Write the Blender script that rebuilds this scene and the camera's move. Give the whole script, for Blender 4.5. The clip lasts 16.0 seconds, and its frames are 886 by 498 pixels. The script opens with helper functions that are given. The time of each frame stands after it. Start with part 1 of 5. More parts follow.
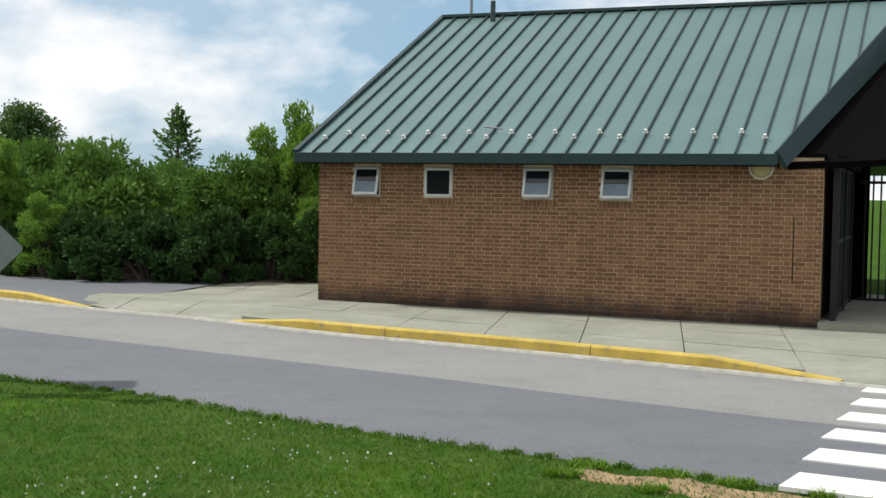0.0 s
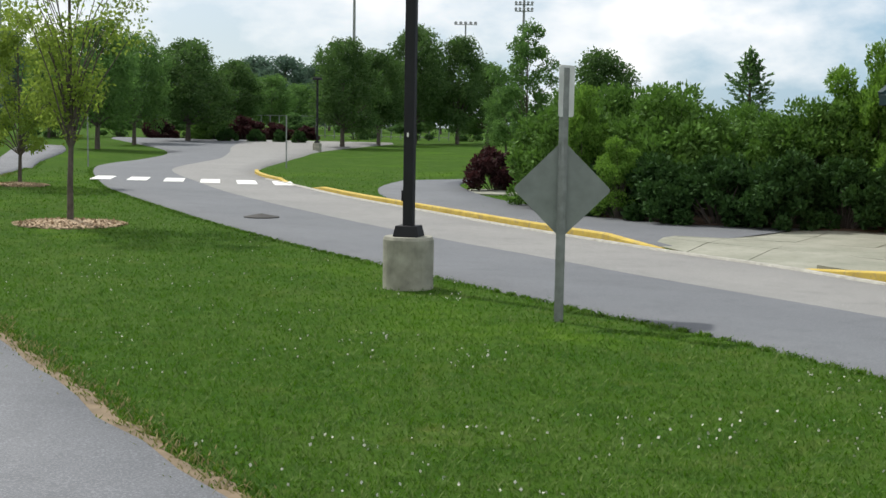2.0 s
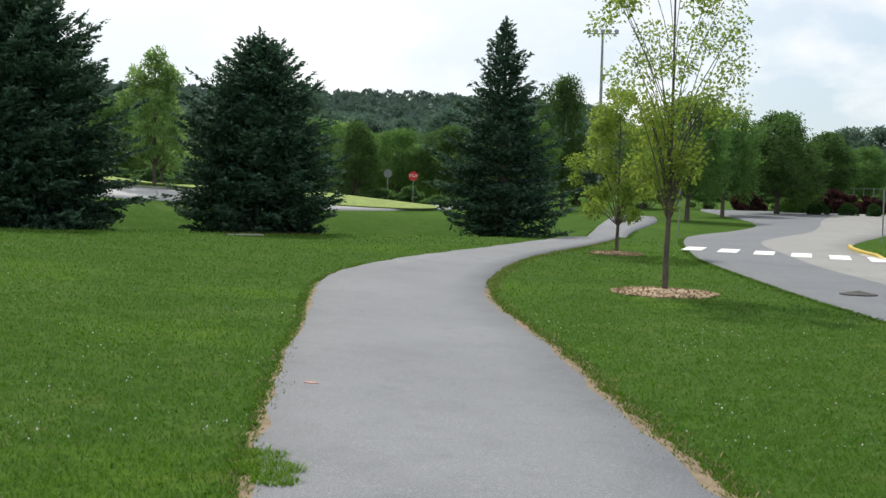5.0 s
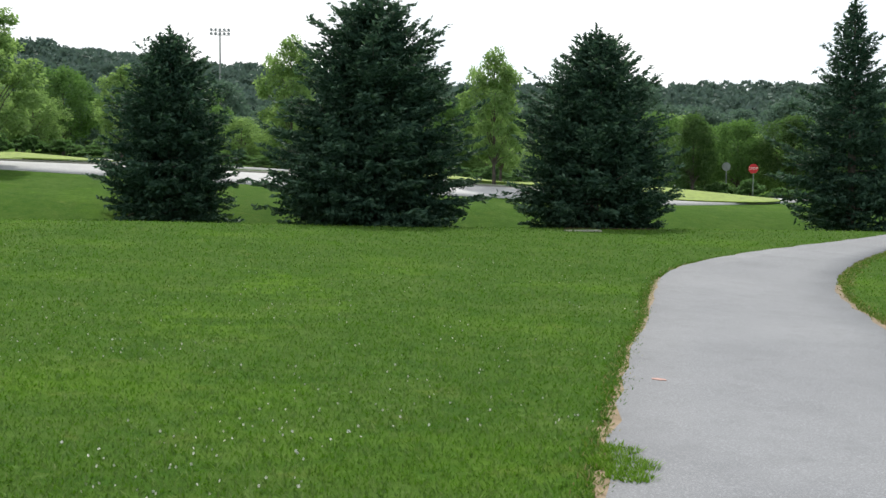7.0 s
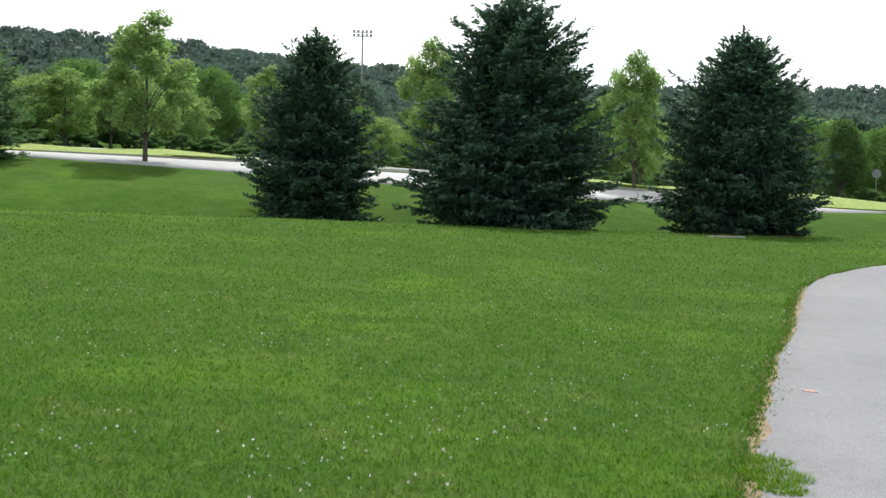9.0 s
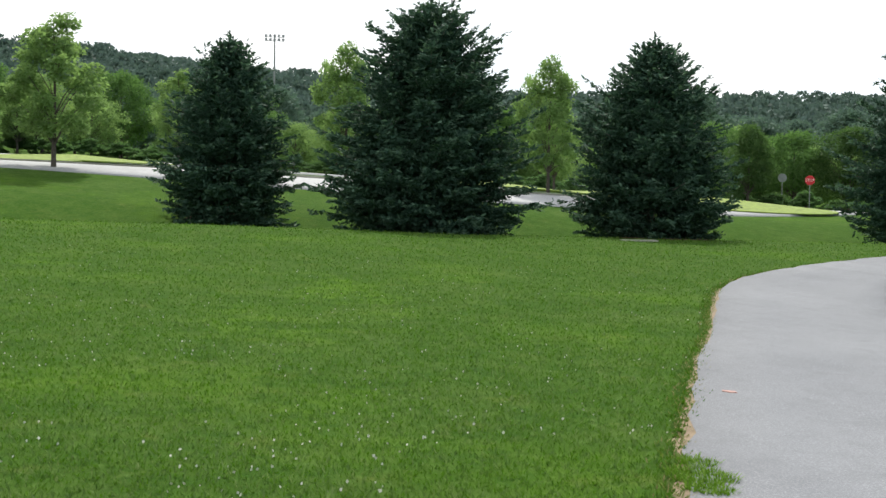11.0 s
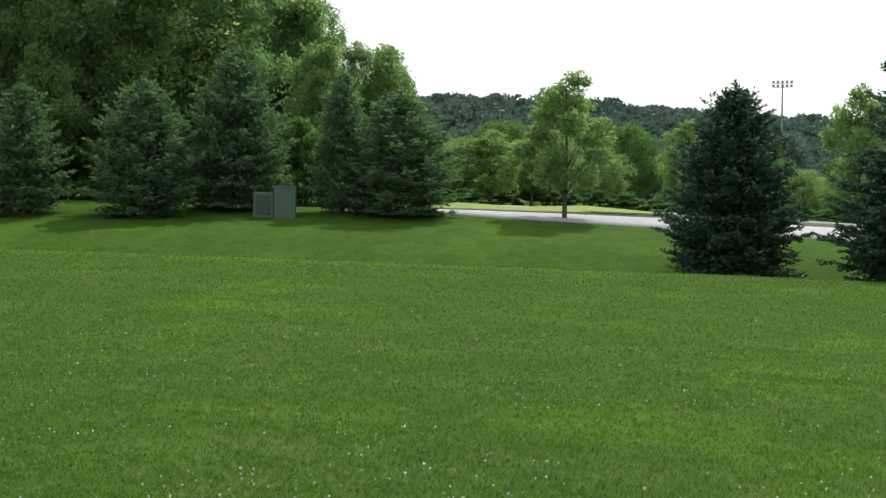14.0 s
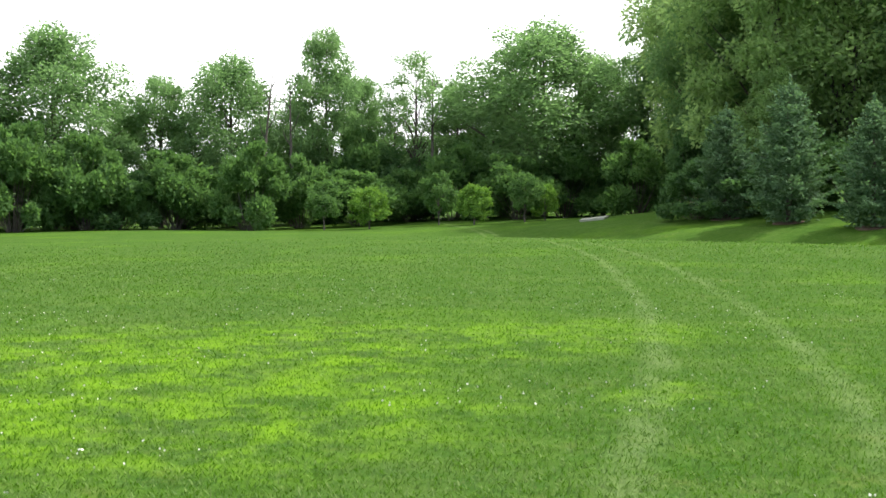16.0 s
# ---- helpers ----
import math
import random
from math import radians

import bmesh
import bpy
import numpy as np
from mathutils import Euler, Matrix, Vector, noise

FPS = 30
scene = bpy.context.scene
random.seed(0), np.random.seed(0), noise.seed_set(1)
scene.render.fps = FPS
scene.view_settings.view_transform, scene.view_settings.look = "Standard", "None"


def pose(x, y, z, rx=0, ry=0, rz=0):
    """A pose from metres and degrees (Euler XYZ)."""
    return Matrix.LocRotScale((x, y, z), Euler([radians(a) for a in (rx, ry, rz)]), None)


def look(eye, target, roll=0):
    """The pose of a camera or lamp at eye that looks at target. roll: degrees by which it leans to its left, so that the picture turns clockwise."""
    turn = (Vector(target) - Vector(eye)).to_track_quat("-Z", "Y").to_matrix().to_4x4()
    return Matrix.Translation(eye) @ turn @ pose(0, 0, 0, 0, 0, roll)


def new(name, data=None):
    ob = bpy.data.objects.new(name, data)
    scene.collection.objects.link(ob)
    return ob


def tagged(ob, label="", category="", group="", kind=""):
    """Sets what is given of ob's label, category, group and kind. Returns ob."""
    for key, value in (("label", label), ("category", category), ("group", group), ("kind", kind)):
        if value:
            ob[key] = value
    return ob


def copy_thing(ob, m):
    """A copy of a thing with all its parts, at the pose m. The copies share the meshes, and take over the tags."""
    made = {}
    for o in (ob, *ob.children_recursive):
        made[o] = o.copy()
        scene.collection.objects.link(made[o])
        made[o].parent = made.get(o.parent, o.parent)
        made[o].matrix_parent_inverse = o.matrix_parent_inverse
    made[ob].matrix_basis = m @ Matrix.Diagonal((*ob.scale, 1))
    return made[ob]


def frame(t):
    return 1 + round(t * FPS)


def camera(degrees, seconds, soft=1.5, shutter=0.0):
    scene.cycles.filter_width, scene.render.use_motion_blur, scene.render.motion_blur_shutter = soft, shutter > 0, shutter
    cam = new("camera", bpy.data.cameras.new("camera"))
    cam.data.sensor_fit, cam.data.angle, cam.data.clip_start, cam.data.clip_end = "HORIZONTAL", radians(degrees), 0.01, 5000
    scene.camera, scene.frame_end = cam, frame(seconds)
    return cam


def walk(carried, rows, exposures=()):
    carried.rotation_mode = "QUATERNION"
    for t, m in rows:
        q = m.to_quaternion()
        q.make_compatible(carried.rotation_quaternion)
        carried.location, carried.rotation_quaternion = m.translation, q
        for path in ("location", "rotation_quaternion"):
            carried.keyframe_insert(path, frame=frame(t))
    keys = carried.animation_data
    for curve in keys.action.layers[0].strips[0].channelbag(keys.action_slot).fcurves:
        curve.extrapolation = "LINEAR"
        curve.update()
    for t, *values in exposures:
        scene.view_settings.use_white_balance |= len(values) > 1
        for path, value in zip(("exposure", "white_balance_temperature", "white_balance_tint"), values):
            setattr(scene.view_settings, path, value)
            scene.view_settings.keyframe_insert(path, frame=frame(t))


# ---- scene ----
cam = camera(40.28, 16.0)
ARM = 0.39  # the phone is held this far from the turning body
EYE = 1.6
# seconds, yaw, pitch, roll, drift of the feet in x and y
ROWS = [
    (0.0, 0.00, -2.68, 0.94, 0, 0),
    (0.5, 8.93, -3.48, 0.82, 0, 0),
    (1.0, 16.07, -4.33, 0.61, 0, 0),
    (1.5, 21.11, -4.36, 0.39, 0, 0),
    (2.0, 26.18, -5.75, 0.99, 0, 0),
    (2.5, 30.25, -3.89, 0.10, 0, 0),
    (3.0, 36.82, -5.40, -1.28, 0, 0),
    (3.5, 42.32, -4.65, -0.12, 0, 0),
    (6.0, 61.00, -3.08, 0.51, 0, 0),
    (6.5, 65.66, -3.25, 0.23, 0, 0),
    (7.0, 69.20, -3.32, 0.23, 0, 0),
    (7.5, 72.83, -3.88, 0.64, 0, 0),
    (8.0, 74.98, -4.17, 0.96, 0, 0),
    (10.5, 74.93, -2.00, 1.46, 0.01, -0.14),
    (11.0, 71.54, -3.00, 0.98, -0.04, -0.165),
    (11.5, 71.47, -2.77, 0.35, -0.055, -0.18),
    (12.0, 73.35, -2.10, -0.19, -0.06, -0.14),
    (12.5, 75.47, -0.99, -0.50, -0.05, -0.09),
    (13.0, 83.00, -0.45, -0.50, -0.02, -0.04),
    (13.5, 87.64, -1.49, 0.28, 0, 0),
    (14.0, 95.16, -0.99, 0.67, 0, 0),
    (14.5, 107.26, -1.17, 0.50, 0, 0),
    (15.0, 119.14, -0.53, 1.32, 0, 0),
    (15.5, 128.84, -0.55, 0.74, 0, 0),
    (16.0, 142.10, -1.18, 0.16, 0, 0),
]
walk(cam, [(t, pose(dx - ARM * math.sin(radians(yaw)), dy + ARM * math.cos(radians(yaw)), EYE, 90 + pitch, 0, yaw) @ pose(0, 0, 0, 0, 0, roll))
           for t, yaw, pitch, roll, dx, dy in ROWS], [(0.0, -0.16), (3.5, -0.10), (6.5, 0.05), (7.5, 0.28), (8.2, 0.36), (10.3, 0.28), (11.0, 0.22), (12.5, 0.08), (13.5, -0.06), (14.0, 0.07), (14.5, 0.33), (15.0, 0.64), (15.5, 0.87), (16.0, 0.94)])

# ---------------------------------------------------------------- light
SUN_YAW, SUN_EL = 71.5, 52.0  # bearing of the sun, counted like the camera's yaw
sun_dir = Vector((-math.sin(radians(SUN_YAW)) * math.cos(radians(SUN_EL)), math.cos(radians(SUN_YAW)) * math.cos(radians(SUN_EL)), math.sin(radians(SUN_EL))))
world = bpy.data.worlds.new("world")
scene.world = world
world.use_nodes = True
wn, wl = world.node_tree.nodes, world.node_tree.links
wn.clear()


def wnode(kind, **inputs):
    n = wn.new(kind)
    for k, v in inputs.items():
        n.inputs[k.replace("_", " ")].default_value = v
    return n


sky = wn.new("ShaderNodeTexSky")
sky.sky_type, sky.sun_disc = "NISHITA", False
sky.sun_elevation, sky.sun_rotation = radians(SUN_EL), radians(-SUN_YAW)
sky.air_density, sky.dust_density, sky.ozone_density = 1.0, 0.6, 1.5
tc = wn.new("ShaderNodeTexCoord")
mp = wn.new("ShaderNodeMapping")
mp.inputs["Scale"].default_value = (1.0, 1.0, 1.9)
mp.inputs["Location"].default_value = (0.35, 0.1, 0.0)
wl.new(tc.outputs["Generated"], mp.inputs["Vector"])
cl = wnode("ShaderNodeTexNoise", Scale=4.4, Detail=9.0, Roughness=0.55)
wl.new(mp.outputs["Vector"], cl.inputs["Vector"])
cr = wn.new("ShaderNodeValToRGB")
cr.color_ramp.elements[0].position, cr.color_ramp.elements[1].position = 0.46, 0.62
sp = wn.new("ShaderNodeSeparateXYZ")
wl.new(tc.outputs["Generated"], sp.inputs["Vector"])
# thicker cloud to the south
south = wn.new("ShaderNodeMapRange")
south.inputs["From Min"].default_value, south.inputs["From Max"].default_value = 0.3, -0.6
south.inputs["To Max"].default_value = 0.3
wl.new(sp.outputs["Y"], south.inputs["Value"])
cover = wn.new("ShaderNodeMath")
wl.new(cl.outputs["Fac"], cover.inputs[0])
wl.new(south.outputs["Result"], cover.inputs[1])
wl.new(cover.outputs["Value"], cr.inputs["Fac"])
# summer haze: paler towards the horizon and towards the sun
hz = wn.new("ShaderNodeMapRange")
hz.inputs["From Min"].default_value, hz.inputs["From Max"].default_value = 0.0, 0.55
hz.inputs["To Min"].default_value, hz.inputs["To Max"].default_value = 0.62, 0.30
wl.new(sp.outputs["Z"], hz.inputs["Value"])
dt = wn.new("ShaderNodeVectorMath")
dt.operation = "DOT_PRODUCT"
wl.new(tc.outputs["Generated"], dt.inputs[0])
dt.inputs[1].default_value = tuple(sun_dir)
sg_ = wn.new("ShaderNodeMapRange")
sg_.inputs["From Min"].default_value, sg_.inputs["From Max"].default_value = 0.30, 0.75
wl.new(dt.outputs["Value"], sg_.inputs["Value"])
mx = wn.new("ShaderNodeMath")
mx.operation = "MAXIMUM"
wl.new(hz.outputs["Result"], mx.inputs[0])
wl.new(sg_.outputs["Result"], mx.inputs[1])
haze = wn.new("ShaderNodeMix")
haze.data_type = "RGBA"
wl.new(mx.outputs["Value"], haze.inputs["Factor"])
wl.new(sky.outputs["Color"], haze.inputs["A"])
glow = wn.new("ShaderNodeMix")
glow.data_type = "RGBA"
wl.new(sg_.outputs["Result"], glow.inputs["Factor"])
glow.inputs["A"].default_value = (4.7, 7.7, 10.6, 1)
glow.inputs["B"].default_value = (12.5, 12.8, 13.0, 1)
wl.new(glow.outputs["Result"], haze.inputs["B"])
mixw = wn.new("ShaderNodeMix")
mixw.data_type = "RGBA"
wl.new(cr.outputs["Color"], mixw.inputs["Factor"])
wl.new(haze.outputs["Result"], mixw.inputs["A"])
mixw.inputs["B"].default_value = (12.6, 12.7, 12.8, 1)
bgd = wnode("ShaderNodeBackground", Strength=0.092)
wl.new(mixw.outputs["Result"], bgd.inputs["Color"])
wout = wn.new("ShaderNodeOutputWorld")
wl.new(bgd.outputs["Background"], wout.inputs["Surface"])

sun = new("sun", bpy.data.lights.new("sun", "SUN"))
sun.data.energy, sun.data.angle, sun.data.color = 4.2, radians(0.6), (1.0, 0.96, 0.88)
sun.matrix_world = look(sun_dir * 60, (0, 0, 0))


# ---------------------------------------------------------------- materials
class Mat:
    """A small helper round one node material."""

    def __init__(self, name, rough=0.8, metal=0.0, spec=0.4):
        self.m = bpy.data.materials.new(name)
        self.m.use_nodes = True
        self.nodes, self.links = self.m.node_tree.nodes, self.m.node_tree.links
        self.bsdf = self.nodes["Principled BSDF"]
        self.bsdf.inputs["Roughness"].default_value = rough
        self.bsdf.inputs["Metallic"].default_value = metal
        self.bsdf.inputs["Specular IOR Level"].default_value = spec
        self.pos = None

    def coords(self):
        if self.pos is None:
            g = self.nodes.new("ShaderNodeNewGeometry")
            self.pos, self.island, self.normal = g.outputs["Position"], g.outputs["Random Per Island"], g.outputs["Normal"]
        return self.pos

    def noise(self, scale, detail=4.0, rough=0.55, vec=None, stretch=None):
        n = self.nodes.new("ShaderNodeTexNoise")
        n.inputs["Scale"].default_value, n.inputs["Detail"].default_value, n.inputs["Roughness"].default_value = scale, detail, rough
        v = vec or self.coords()
        if stretch:
            mapping = self.nodes.new("ShaderNodeMapping")
            mapping.inputs["Scale"].default_value = stretch
            self.links.new(v, mapping.inputs["Vector"])
            v = mapping.outputs["Vector"]
        self.links.new(v, n.inputs["Vector"])
        return n.outputs["Fac"]

    def ramp(self, fac, *stops):
        r = self.nodes.new("ShaderNodeValToRGB")
        els = r.color_ramp.elements
        while len(els) < len(stops):
            els.new(0.5)
        for el, (p, c) in zip(els, stops):
            el.position = p
            el.color = (*c, 1) if isinstance(c, tuple) else (c, c, c, 1)
        self.links.new(fac, r.inputs["Fac"])
        return r.outputs["Color"]

    def mix(self, fac, a, b, blend="MIX"):
        n = self.nodes.new("ShaderNodeMix")
        n.data_type, n.blend_type = "RGBA", blend
        for sock, val in (("Factor", fac), ("A", a), ("B", b)):
            if isinstance(val, (int, float)):
                n.inputs[sock].default_value = val if sock == "Factor" else (val, val, val, 1)
            elif isinstance(val, tuple):
                n.inputs[sock].default_value = (*val, 1)
            else:
                self.links.new(val, n.inputs[sock])
        return n.outputs["Result"]

    def base(self, col):
        if isinstance(col, tuple):
            self.bsdf.inputs["Base Color"].default_value = (*col, 1)
        else:
            self.links.new(col, self.bsdf.inputs["Base Color"])
        return self

    def bump(self, fac, strength=0.3, dist=0.01):
        b = self.nodes.new("ShaderNodeBump")
        b.inputs["Strength"].default_value, b.inputs["Distance"].default_value = strength, dist
        self.links.new(fac, b.inputs["Height"])
        self.links.new(b.outputs["Normal"], self.bsdf.inputs["Normal"])
        return self

    def random_object(self):
        return self.nodes.new("ShaderNodeObjectInfo").outputs["Random"]

    def leafy(self, amount=0.35, tint=(0.2, 0.35, 0.05)):
        """Lets light through thin leaves."""
        tr = self.nodes.new("ShaderNodeBsdfTranslucent")
        tr.inputs["Color"].default_value = (*tint, 1)
        ms = self.nodes.new("ShaderNodeMixShader")
        ms.inputs["Fac"].default_value = amount
        self.links.new(self.bsdf.outputs["BSDF"], ms.inputs[1])
        self.links.new(tr.outputs["BSDF"], ms.inputs[2])
        self.links.new(ms.outputs["Shader"], self.nodes["Material Output"].inputs["Surface"])
        return self


def plain(name, col, rough=0.6, metal=0.0, var=0.12, scale=6.0, bump=0.0):
    m = Mat(name, rough, metal)
    f = m.noise(scale, 5.0)
    dark, lite = tuple(c * (1 - var) for c in col), tuple(min(1, c * (1 + var)) for c in col)
    m.base(m.ramp(f, (0.3, dark), (0.7, lite)))
    if bump:
        m.bump(m.noise(scale * 12, 3.0), bump, 0.004)
    return m.m


def foliage(name, dark, lite, through_tint, amount=0.3):
    m = Mat(name, 0.7, 0.0, 0.12)
    m.coords()
    c = m.ramp(m.island, (0.0, dark), (0.55, tuple((a + b) / 2 for a, b in zip(dark, lite))), (1.0, lite))
    big = m.noise(0.7, 2.0)
    m.base(m.mix(m.ramp(big, (0.35, 0.0), (0.7, 0.45)), c, lite))
    return m.leafy(amount, through_tint).m


# yellow-green patches on the lawn: place and half sizes in metres
LIME = [(-34.6, -7.0, 1.5, 12.0, 0.5), (-6.1, -11.8, 4.5, 3.0, 1.0), (-4.2, -8.7, 3.1, 2.4, 1.0), (-10.2, -11.3, 2.7, 1.9, 0.8), (-8.0, -7.1, 1.0, 0.6, 0.7), (-18.7, 4.5, 3.2, 0.7, 0.45), (-14.4, 2.4, 2.6, 0.8, 0.3), (-23.5, -6.1, 4.2, 0.9, 0.3), (-23.4, 0.2, 1.8, 0.6, 0.25), (-3.6, 10.6, 1.0, 0.6, 0.4), (-15.0, 16.2, 1.5, 0.9, 0.3)]


def lime_mask(m):
    """1 inside the uneven patches."""
    pos = m.coords()
    nz = m.nodes.new("ShaderNodeTexNoise")
    nz.inputs["Scale"].default_value, nz.inputs["Detail"].default_value, nz.inputs["Roughness"].default_value = 1.1, 5.0, 0.7
    m.links.new(pos, nz.inputs["Vector"])
    sub = m.nodes.new("ShaderNodeVectorMath")
    sub.operation = "MULTIPLY_ADD"
    m.links.new(nz.outputs["Color"], sub.inputs[0])
    sub.inputs[1].default_value, sub.inputs[2].default_value = (2.6, 2.6, 0), (-1.3, -1.3, 0)
    add = m.nodes.new("ShaderNodeVectorMath")
    add.operation = "ADD"
    m.links.new(pos, add.inputs[0])
    m.links.new(sub.outputs["Vector"], add.inputs[1])
    out = None
    for x, y, rx, ry, much in LIME:
        mp_ = m.nodes.new("ShaderNodeMapping")
        mp_.inputs["Location"].default_value = (-x / rx, -y / ry, 0)
        mp_.inputs["Scale"].default_value = (1 / rx, 1 / ry, 0)
        m.links.new(add.outputs["Vector"], mp_.inputs["Vector"])
        ln = m.nodes.new("ShaderNodeVectorMath")
        ln.operation = "LENGTH"
        m.links.new(mp_.outputs["Vector"], ln.inputs[0])
        r = m.nodes.new("ShaderNodeMapRange")
        r.inputs["From Min"].default_value, r.inputs["From Max"].default_value = 1.1, 0.6
        r.inputs["To Max"].default_value = much
        m.links.new(ln.outputs["Value"], r.inputs["Value"])
        if out is None:
            out = r.outputs["Result"]
        else:
            mx_ = m.nodes.new("ShaderNodeMath")
            mx_.operation = "MAXIMUM"
            m.links.new(out, mx_.inputs[0])
            m.links.new(r.outputs["Result"], mx_.inputs[1])
            out = mx_.outputs["Value"]
    sc = m.nodes.new("ShaderNodeMath")
    sc.operation = "MULTIPLY"
    m.links.new(out, sc.inputs[0])
    m.links.new(m.ramp(m.noise(1.7, 6.0, 0.72), (0.43, 0.0), (0.62, 0.85)), sc.inputs[1])
    return sc.outputs["Value"]


# two wheel tracks pressed into the lawn: y as a parabola of x
TRACKS = [(-0.01284, 0.62806, 0.66375), (-0.01114, 0.68666, -1.14009)]


def track_mask(m):
    sep = m.nodes.new("ShaderNodeSeparateXYZ")
    m.links.new(m.coords(), sep.inputs["Vector"])

    def calc(op, *vals):
        n = m.nodes.new("ShaderNodeMath")
        n.operation = op
        for k, v in enumerate(vals):
            if isinstance(v, (int, float)):
                n.inputs[k].default_value = v
            else:
                m.links.new(v, n.inputs[k])
        return n.outputs["Value"]

    x, y = sep.outputs["X"], sep.outputs["Y"]
    wob = calc("MULTIPLY_ADD", m.noise(1.2, 4.0, 0.7), 0.5, -0.25)
    out = None
    for a, b, c in TRACKS:
        f = calc("MULTIPLY_ADD", calc("MULTIPLY_ADD", x, a, b), x, c)
        d = calc("ABSOLUTE", calc("ADD", calc("SUBTRACT", y, f), wob))
        r = m.nodes.new("ShaderNodeMapRange")
        r.inputs["From Min"].default_value, r.inputs["From Max"].default_value = 0.32, 0.06
        m.links.new(d, r.inputs["Value"])
        out = r.outputs["Result"] if out is None else calc("MAXIMUM", out, r.outputs["Result"])
    near = calc("MULTIPLY", calc("LESS_THAN", x, -5.0), calc("LESS_THAN", y, -2.5))
    return calc("MULTIPLY", calc("MULTIPLY", out, near), m.ramp(m.noise(2.2, 4.0, 0.7), (0.3, 0.04), (0.65, 0.32)))


def sward(m, c, pale, lime_col, patches=True):
    """Uneven growth shared by the ground and its blades: tufts, pale and yellow-green areas, wheel tracks."""
    c = m.mix(m.ramp(m.noise(0.23, 4.0, 0.6), (0.52, 0.0), (0.74, 0.38)), c, lime_col)
    c = m.mix(m.ramp(m.noise(0.55, 5.0, 0.7), (0.47, 0.0), (0.70, 0.62)), c, pale)
    c = m.mix(m.ramp(m.noise(1.3, 6.0, 0.78), (0.56, 0.0), (0.70, 0.55)), c, (0.100, 0.120, 0.030))
    c = m.mix(m.ramp(m.noise(3.6, 5.0, 0.75), (0.48, 0.0), (0.66, 0.62)), c, (0.022, 0.066, 0.008))
    c = m.mix(m.ramp(m.noise(9.0, 4.0, 0.7), (0.55, 0.0), (0.72, 0.5)), c, (0.100, 0.170, 0.045))
    if patches:
        c = m.mix(lime_mask(m), c, lime_col)
        c = m.mix(track_mask(m), c, (0.17, 0.215, 0.095))
    return c


def grass_material(name):
    m = Mat(name, 0.95, 0.0, 0.03)
    m.coords()
    fine = m.noise(38.0, 4.0, 0.7)
    c = m.ramp(m.noise(1.7, 5.0, 0.65), (0.25, (0.028, 0.067, 0.008)), (0.5, (0.041, 0.087, 0.011)), (0.75, (0.060, 0.108, 0.018)))
    c = m.mix(m.ramp(fine, (0.3, 0.45), (0.65, 0.0)), c, (0.020, 0.062, 0.005))
    m.base(sward(m, c, (0.068, 0.112, 0.024), (0.105, 0.205, 0.007)))
    m.bump(m.noise(60.0, 3.0), 0.6, 0.03)
    return m.m


def blade_material(name, a, b, c, patches=True):
    m = Mat(name, 0.62, 0.0, 0.12)
    m.coords()
    col = m.ramp(m.island, (0.0, a), (0.6, b), (1.0, c))
    m.base(sward(m, col, (0.100, 0.152, 0.034), (0.135, 0.26, 0.008)) if patches else col)
    return m.leafy(0.22, (0.10, 0.26, 0.010)).m


def asphalt(name, dark, lite, speck=0.5):
    m = Mat(name, 0.88, 0.0, 0.3)
    big = m.noise(0.35, 4.0, 0.6)
    fine = m.noise(70.0, 3.0, 0.7)
    c = m.ramp(big, (0.3, dark), (0.7, lite))
    c = m.mix(m.ramp(fine, (0.48, 0.0), (0.64, speck)), c, tuple(min(1, v * 1.9) for v in lite))
    c = m.mix(m.ramp(m.noise(2.6, 5.0, 0.65), (0.50, 0.0), (0.8, 0.4)), c, tuple(v * 0.7 for v in dark))
    c = m.mix(m.ramp(m.noise(14.0, 4.0, 0.75), (0.5, 0.0), (0.75, 0.3)), c, tuple(min(1, v * 1.35) for v in lite))
    c = m.mix(m.ramp(m.noise(0.9, 3.0, 0.6, None, (0.25, 1.0, 1.0)), (0.55, 0.0), (0.75, 0.3)), c, tuple(v * 0.82 for v in dark))
    m.base(c)
    m.bump(fine, 0.35, 0.006)
    return m.m


M_GRASS = grass_material("lawn")
M_BLADE = blade_material("grass_blade", (0.039, 0.086, 0.012), (0.068, 0.126, 0.021), (0.142, 0.196, 0.060))
M_ROAD_NEW = asphalt("road_new", (0.104, 0.112, 0.126), (0.130, 0.139, 0.153), 0.35)
M_ROAD_OLD = asphalt("road_old", (0.175, 0.175, 0.175), (0.215, 0.215, 0.21), 0.4)
M_PATH = asphalt("path_asphalt", (0.114, 0.120, 0.133), (0.155, 0.162, 0.175), 0.5)
M_ROAD_PALE = asphalt("road_pale", (0.27, 0.275, 0.28), (0.33, 0.335, 0.34), 0.3)
def worn_concrete():
    m = Mat("pavement_concrete", 0.92, 0.0, 0.15)
    c = m.ramp(m.noise(0.9, 5.0, 0.65), (0.3, (0.20, 0.21, 0.17)), (0.55, (0.27, 0.275, 0.23)), (0.8, (0.33, 0.33, 0.285)))
    c = m.mix(m.ramp(m.noise(5.0, 6.0, 0.75), (0.5, 0.0), (0.72, 0.6)), c, (0.16, 0.17, 0.13))
    c = m.mix(m.ramp(m.noise(40.0, 3.0, 0.7), (0.5, 0.0), (0.8, 0.4)), c, (0.38, 0.38, 0.33))
    m.base(c)
    m.bump(m.noise(50.0, 4.0), 0.3, 0.006)
    return m.m


